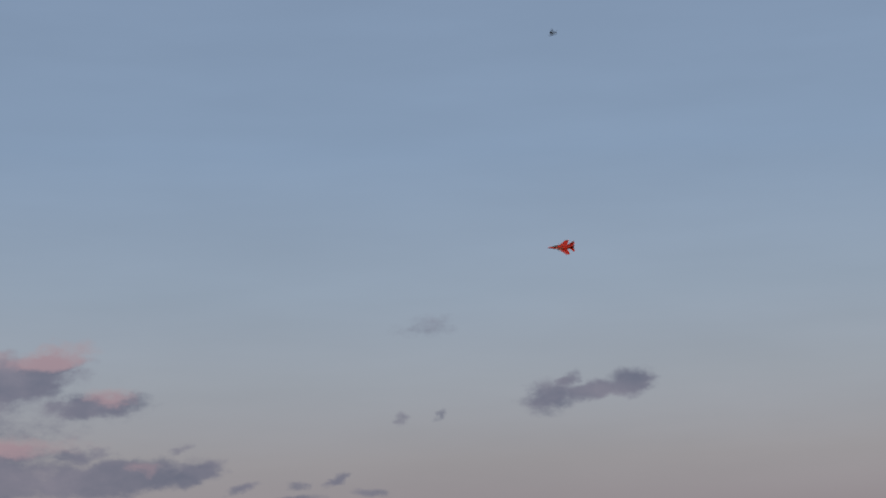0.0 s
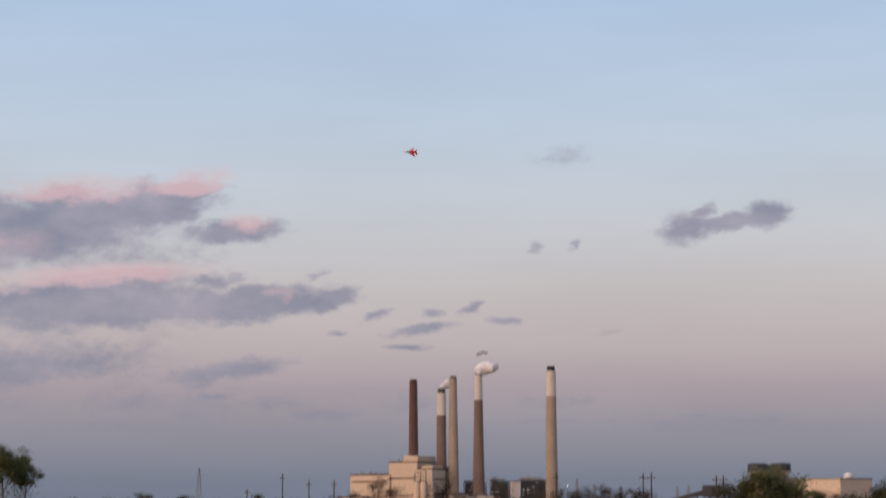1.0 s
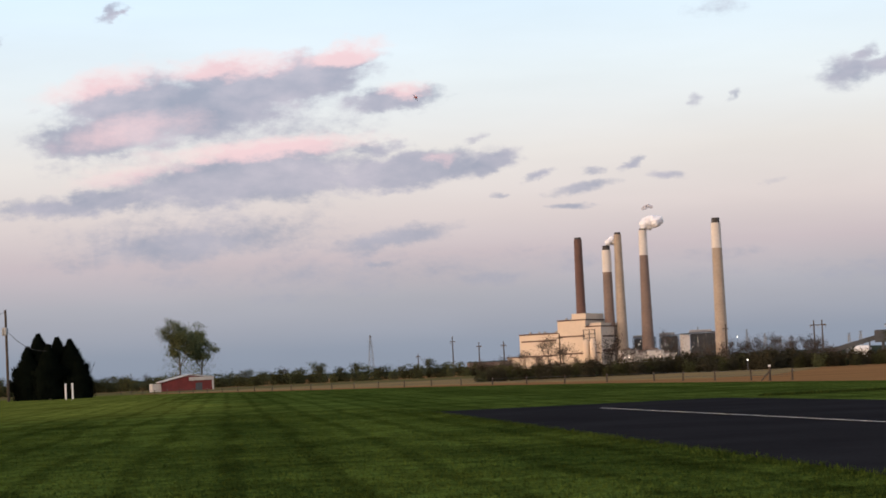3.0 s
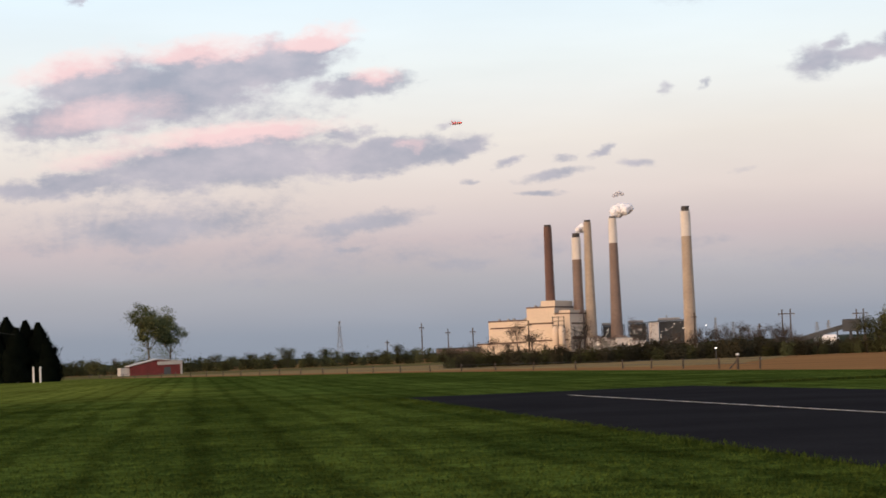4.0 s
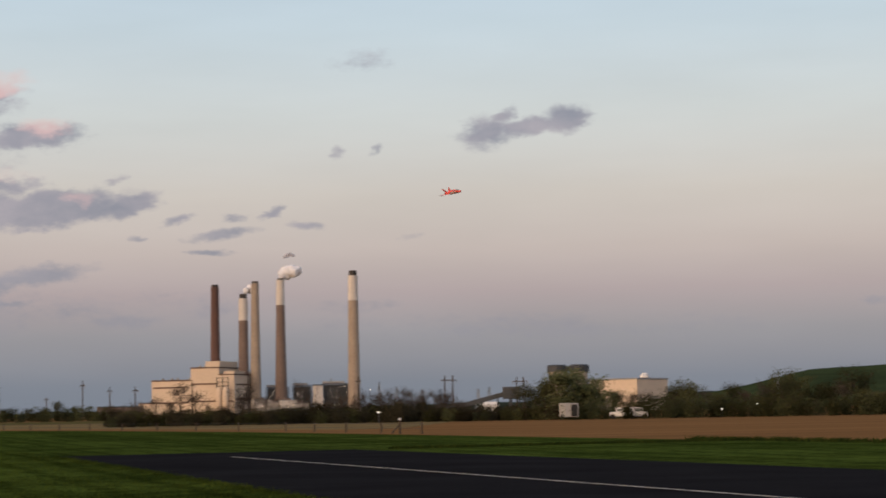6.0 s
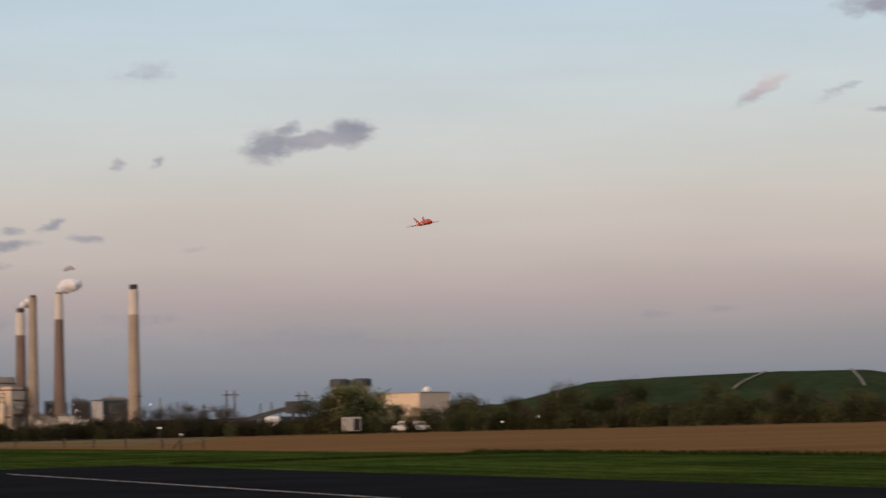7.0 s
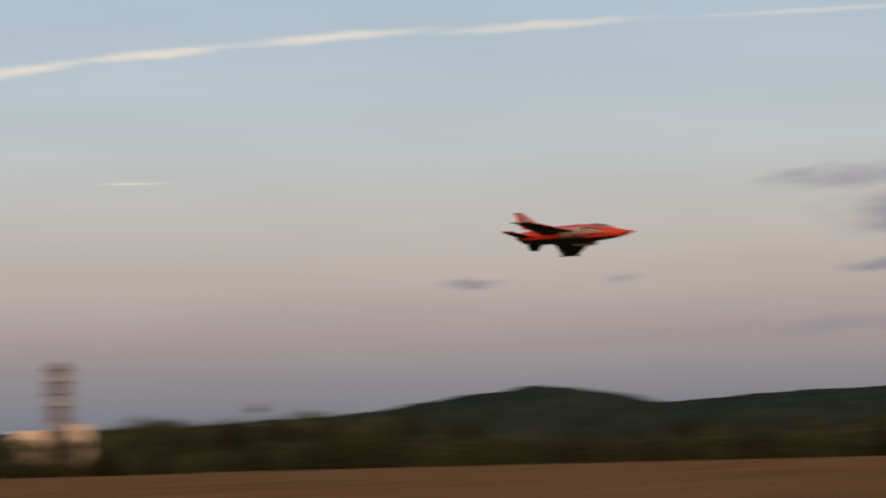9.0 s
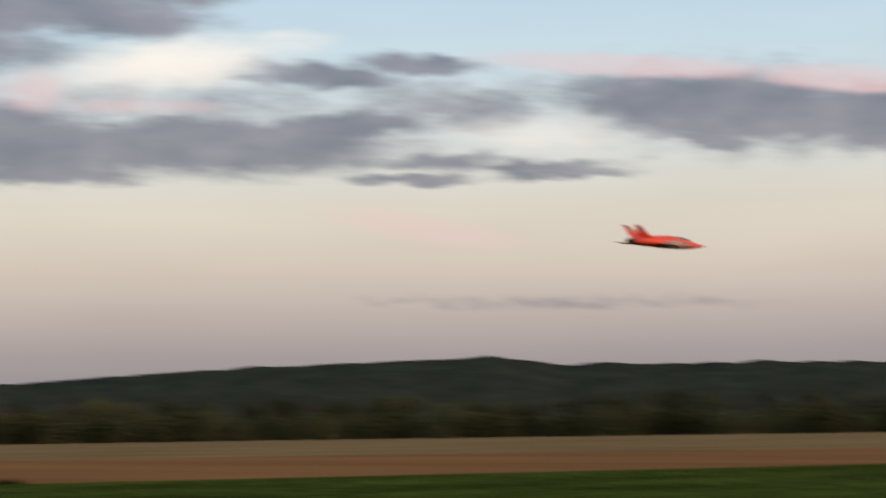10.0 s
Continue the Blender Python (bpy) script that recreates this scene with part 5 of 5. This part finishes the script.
def model_jet():
    t = thing("model_jet", Matrix(), "orange-red twin-tailed model jet plane with black underside", "model plane")
    body = loft(bmesh.new(), [(1.0, .008, -.01, .01, 0), (.9, .035, -.045, .03, 0), (.75, .07, -.075, .06, 0), (.55, .1, -.095, .1, .2), (.35, .125, -.105, .13, .4), (.15, .17, -.11, .14, .6),
                              (-.1, .19, -.1, .135, .8), (-.4, .185, -.09, .12, .8), (-.7, .16, -.08, .1, .8), (-.92, .12, -.06, .07, .6)])
    part("fuselage", two_tone(body, -0.88), [M_RED, M_JETDARK], t, smooth=True)
    part("nose_cone", loft(bmesh.new(), [(1.06, .004, -.006, .002, 0), (1.0, .012, -.014, .014, 0), (.93, .03, -.04, .027, 0)], 16), M_RED, t, smooth=True)
    for s in (-1, 1):
        part("wing", two_tone(fin_shape(bmesh.new(), [(.14 * s, .27), (.16 * s, -.44), (.7 * s, -.6), (.74 * s, -.36)], .022, lambda u, v, w: (u, v, -.03 + w)), -.2), [M_RED, M_JETDARK], t)
        part("strake", two_tone(fin_shape(bmesh.new(), [(.1 * s, .55), (.18 * s, .15), (.24 * s, .12), (.16 * s, .42)], .014, lambda u, v, w: (u, v, .045 + w)), -.2), [M_JETGRAY, M_JETDARK], t)
        part("tailplane", two_tone(fin_shape(bmesh.new(), [(.13 * s, -.6), (.13 * s, -.9), (.42 * s, -1.02), (.44 * s, -.88)], .014, lambda u, v, w: (u, v, -.035 + w)), -.2), [M_RED, M_JETDARK], t)
        fin = part("tail_fin", fin_shape(bmesh.new(), [(0, -.46), (0, -.83), (.25, -.98), (.25, -.84)], .012, lambda u, v, w: (s * (.14 + u * .36) + w, v, .09 + u)), M_RED, t)
        part("fin_marking", fin_shape(bmesh.new(), [(.04, -.56), (.06, -.79), (.246, -.965), (.246, -.85)], .0155, lambda u, v, w: (s * (.14 + u * .36) + w, v, .09 + u)), M_JETWHITE, fin, "pale gray and white tail flash")
        part("intake", loft(bmesh.new(), [(.28, .05, -.06, .06, .8), (.27, .06, -.075, .075, .8), (-.1, .065, -.08, .08, .8)], 12), M_JETGRAY, t).location = (s * .185, 0, -.02)
        part("exhaust", lathe(bmesh.new(), [(.05, 0), (.045, .07), (.035, .07), (.035, .02)], 14), M_JETDARK, t, "dark engine nozzle").matrix_basis = pose(s * .07, -.88, 0, 90, 0, 0)
        part("side_marking", fin_shape(bmesh.new(), [(.62, -.03), (.2, -.05), (.12, .07), (.35, .055)], .01, lambda u, v, w: (s * (.1 + (.62 - u) * .16) + w * 2, u, v)), M_JETGRAY, t, "gray camouflage side patch")
        part("wing_rail", tube(bmesh.new(), (.735 * s, -.3, -.03), (.725 * s, -.66, -.03), .012, .012, 6), M_JETGRAY, t)
    part("canopy", loft(bmesh.new(), [(.7, .012, .05, .085, 0), (.58, .058, .06, .13, 0), (.45, .07, .08, .158, 0), (.3, .062, .1, .163, 0), (.16, .02, .11, .155, 0)], 16), M_GLASS, t, "smoked clear canopy", smooth=True)
    part("canopy_frame", tube(bmesh.new(), (-.072, .42, .1), (-.05, .42, .16), .008, .008, 5), M_JETDARK, t)
    part("spine", loft(bmesh.new(), [(.24, .035, .1, .16, 0), (.05, .06, .08, .172, 0), (-.25, .055, .07, .155, 0), (-.62, .04, .06, .115, 0)], 12), M_RED, t, smooth=True)
    return t


def bird():
    t = thing("bird", Matrix(), "small dark bird in flight", "bird")
    part("body", loft(bmesh.new(), [(.13, .01, -.01, .01, 0), (.08, .03, -.03, .03, 0), (-.02, .035, -.035, .035, 0), (-.12, .02, -.015, .015, 0), (-.2, .03, -.004, .004, 0)], 10), M_JETDARK, t, smooth=True)
    for s in (-1, 1):
        part("wing", fin_shape(bmesh.new(), [(.02 * s, .06), (.02 * s, -.06), (.2 * s, -.06), (.15 * s, .05)], .006, lambda u, v, w: (u, v, abs(u) * .35 + w)), M_JETDARK, t)
    return t


JET = model_jet()
BIRD = bird()


def flight(x, y, z, heading, bank):
    return pose(x, y, z, -1.2, bank, -heading)


def motions():
    walk(JET, [
        (0.0, flight(54.42, 132.99, 32.59, -72, -58)),
        (0.1, flight(57.53, 143.33, 34.94, -73, -58)),
        (0.5, flight(56.86, 191.55, 47.88, -80, -60)),
        (1.0, flight(67.16, 272.37, 51.88, -98, -62)),
        (1.5, flight(57.46, 280.23, 49.26, -128, -70)),
        (2.0, flight(55.77, 316.23, 51.76, -150, -74)),
        (2.5, flight(62.55, 381.02, 56.50, -172, -72)),
        (4.0, flight(44.42, 219.02, 27.72, -202, 2)),
        (4.5, flight(43.60, 183.71, 22.83, -198, 4)),
        (5.0, flight(44.28, 157.92, 20.0, -198, 20)),
        (5.5, flight(44.55, 135.00, 17.46, -196, 18)),
        (7.0, flight(40.90, 83.02, 10.74, -172, 10)),
        (7.5, flight(39.02, 65.99, 8.79, -170, 7)),
        (8.0, flight(36.33, 48.64, 7.57, -170, 2)),
        (8.5, flight(31.39, 28.31, 6.01, -170, -1)),
        (8.7, flight(29.90, 20.56, 5.53, -169, -9)),
        (8.9, flight(28.63, 13.87, 5.05, -168, -15)),
        (9.0, flight(28.49, 8.82, 4.83, -167, -16)),
        (9.1, flight(28.26, 4.60, 4.72, -168, -17)),
        (9.2, flight(27.53, 0.36, 4.63, -170, -17)),
        (9.3, flight(26.58, -3.79, 4.48, -171, -15)),
        (9.4, flight(25.98, -7.95, 4.33, -171, -11)),
        (9.5, flight(25.94, -10.71, 4.37, -170, -8)),
        (9.6, flight(25.30, -16.45, 4.34, -167, -3)),
        (9.7, flight(25.10, -21.23, 4.60, -164, 2)),
        (9.8, flight(25.13, -26.28, 4.82, -162, 4)),
        (10.0, flight(24.83, -34.89, 5.45, -162, 5)),
    ])
    walk(BIRD, [
        (0.0, pose(25.17, 61.52, 23.54, 0, 0, 40)),
        (0.1, pose(24.34, 62.38, 21.99, 0, 0, 40)),
        (0.3, pose(18.94, 65.30, 18.25, 0, 0, 40)),
        (0.5, pose(17.83, 68.68, 13.97, 0, 0, 40)),
        (0.6, pose(17.76, 72.12, 11.99, 0, 0, 40)),
        (1.0, pose(13.99, 88.87, -0.86, 0, 0, 40)),
        (10.0, pose(-220.0, 420.0, 9.0, 0, 0, 40)),
    ])
    for plume, dx, dz in zip(PLUMES, (1.5, 1.0, 5.0), (0.8, 0.5, 2.5)):
        m = plume.matrix_basis.copy()
        walk(plume, [(0.0, m @ Matrix.Translation((-dx, 0, -dz))), (5.0, m), (10.0, m @ Matrix.Translation((dx, 0, dz)))])


motions()
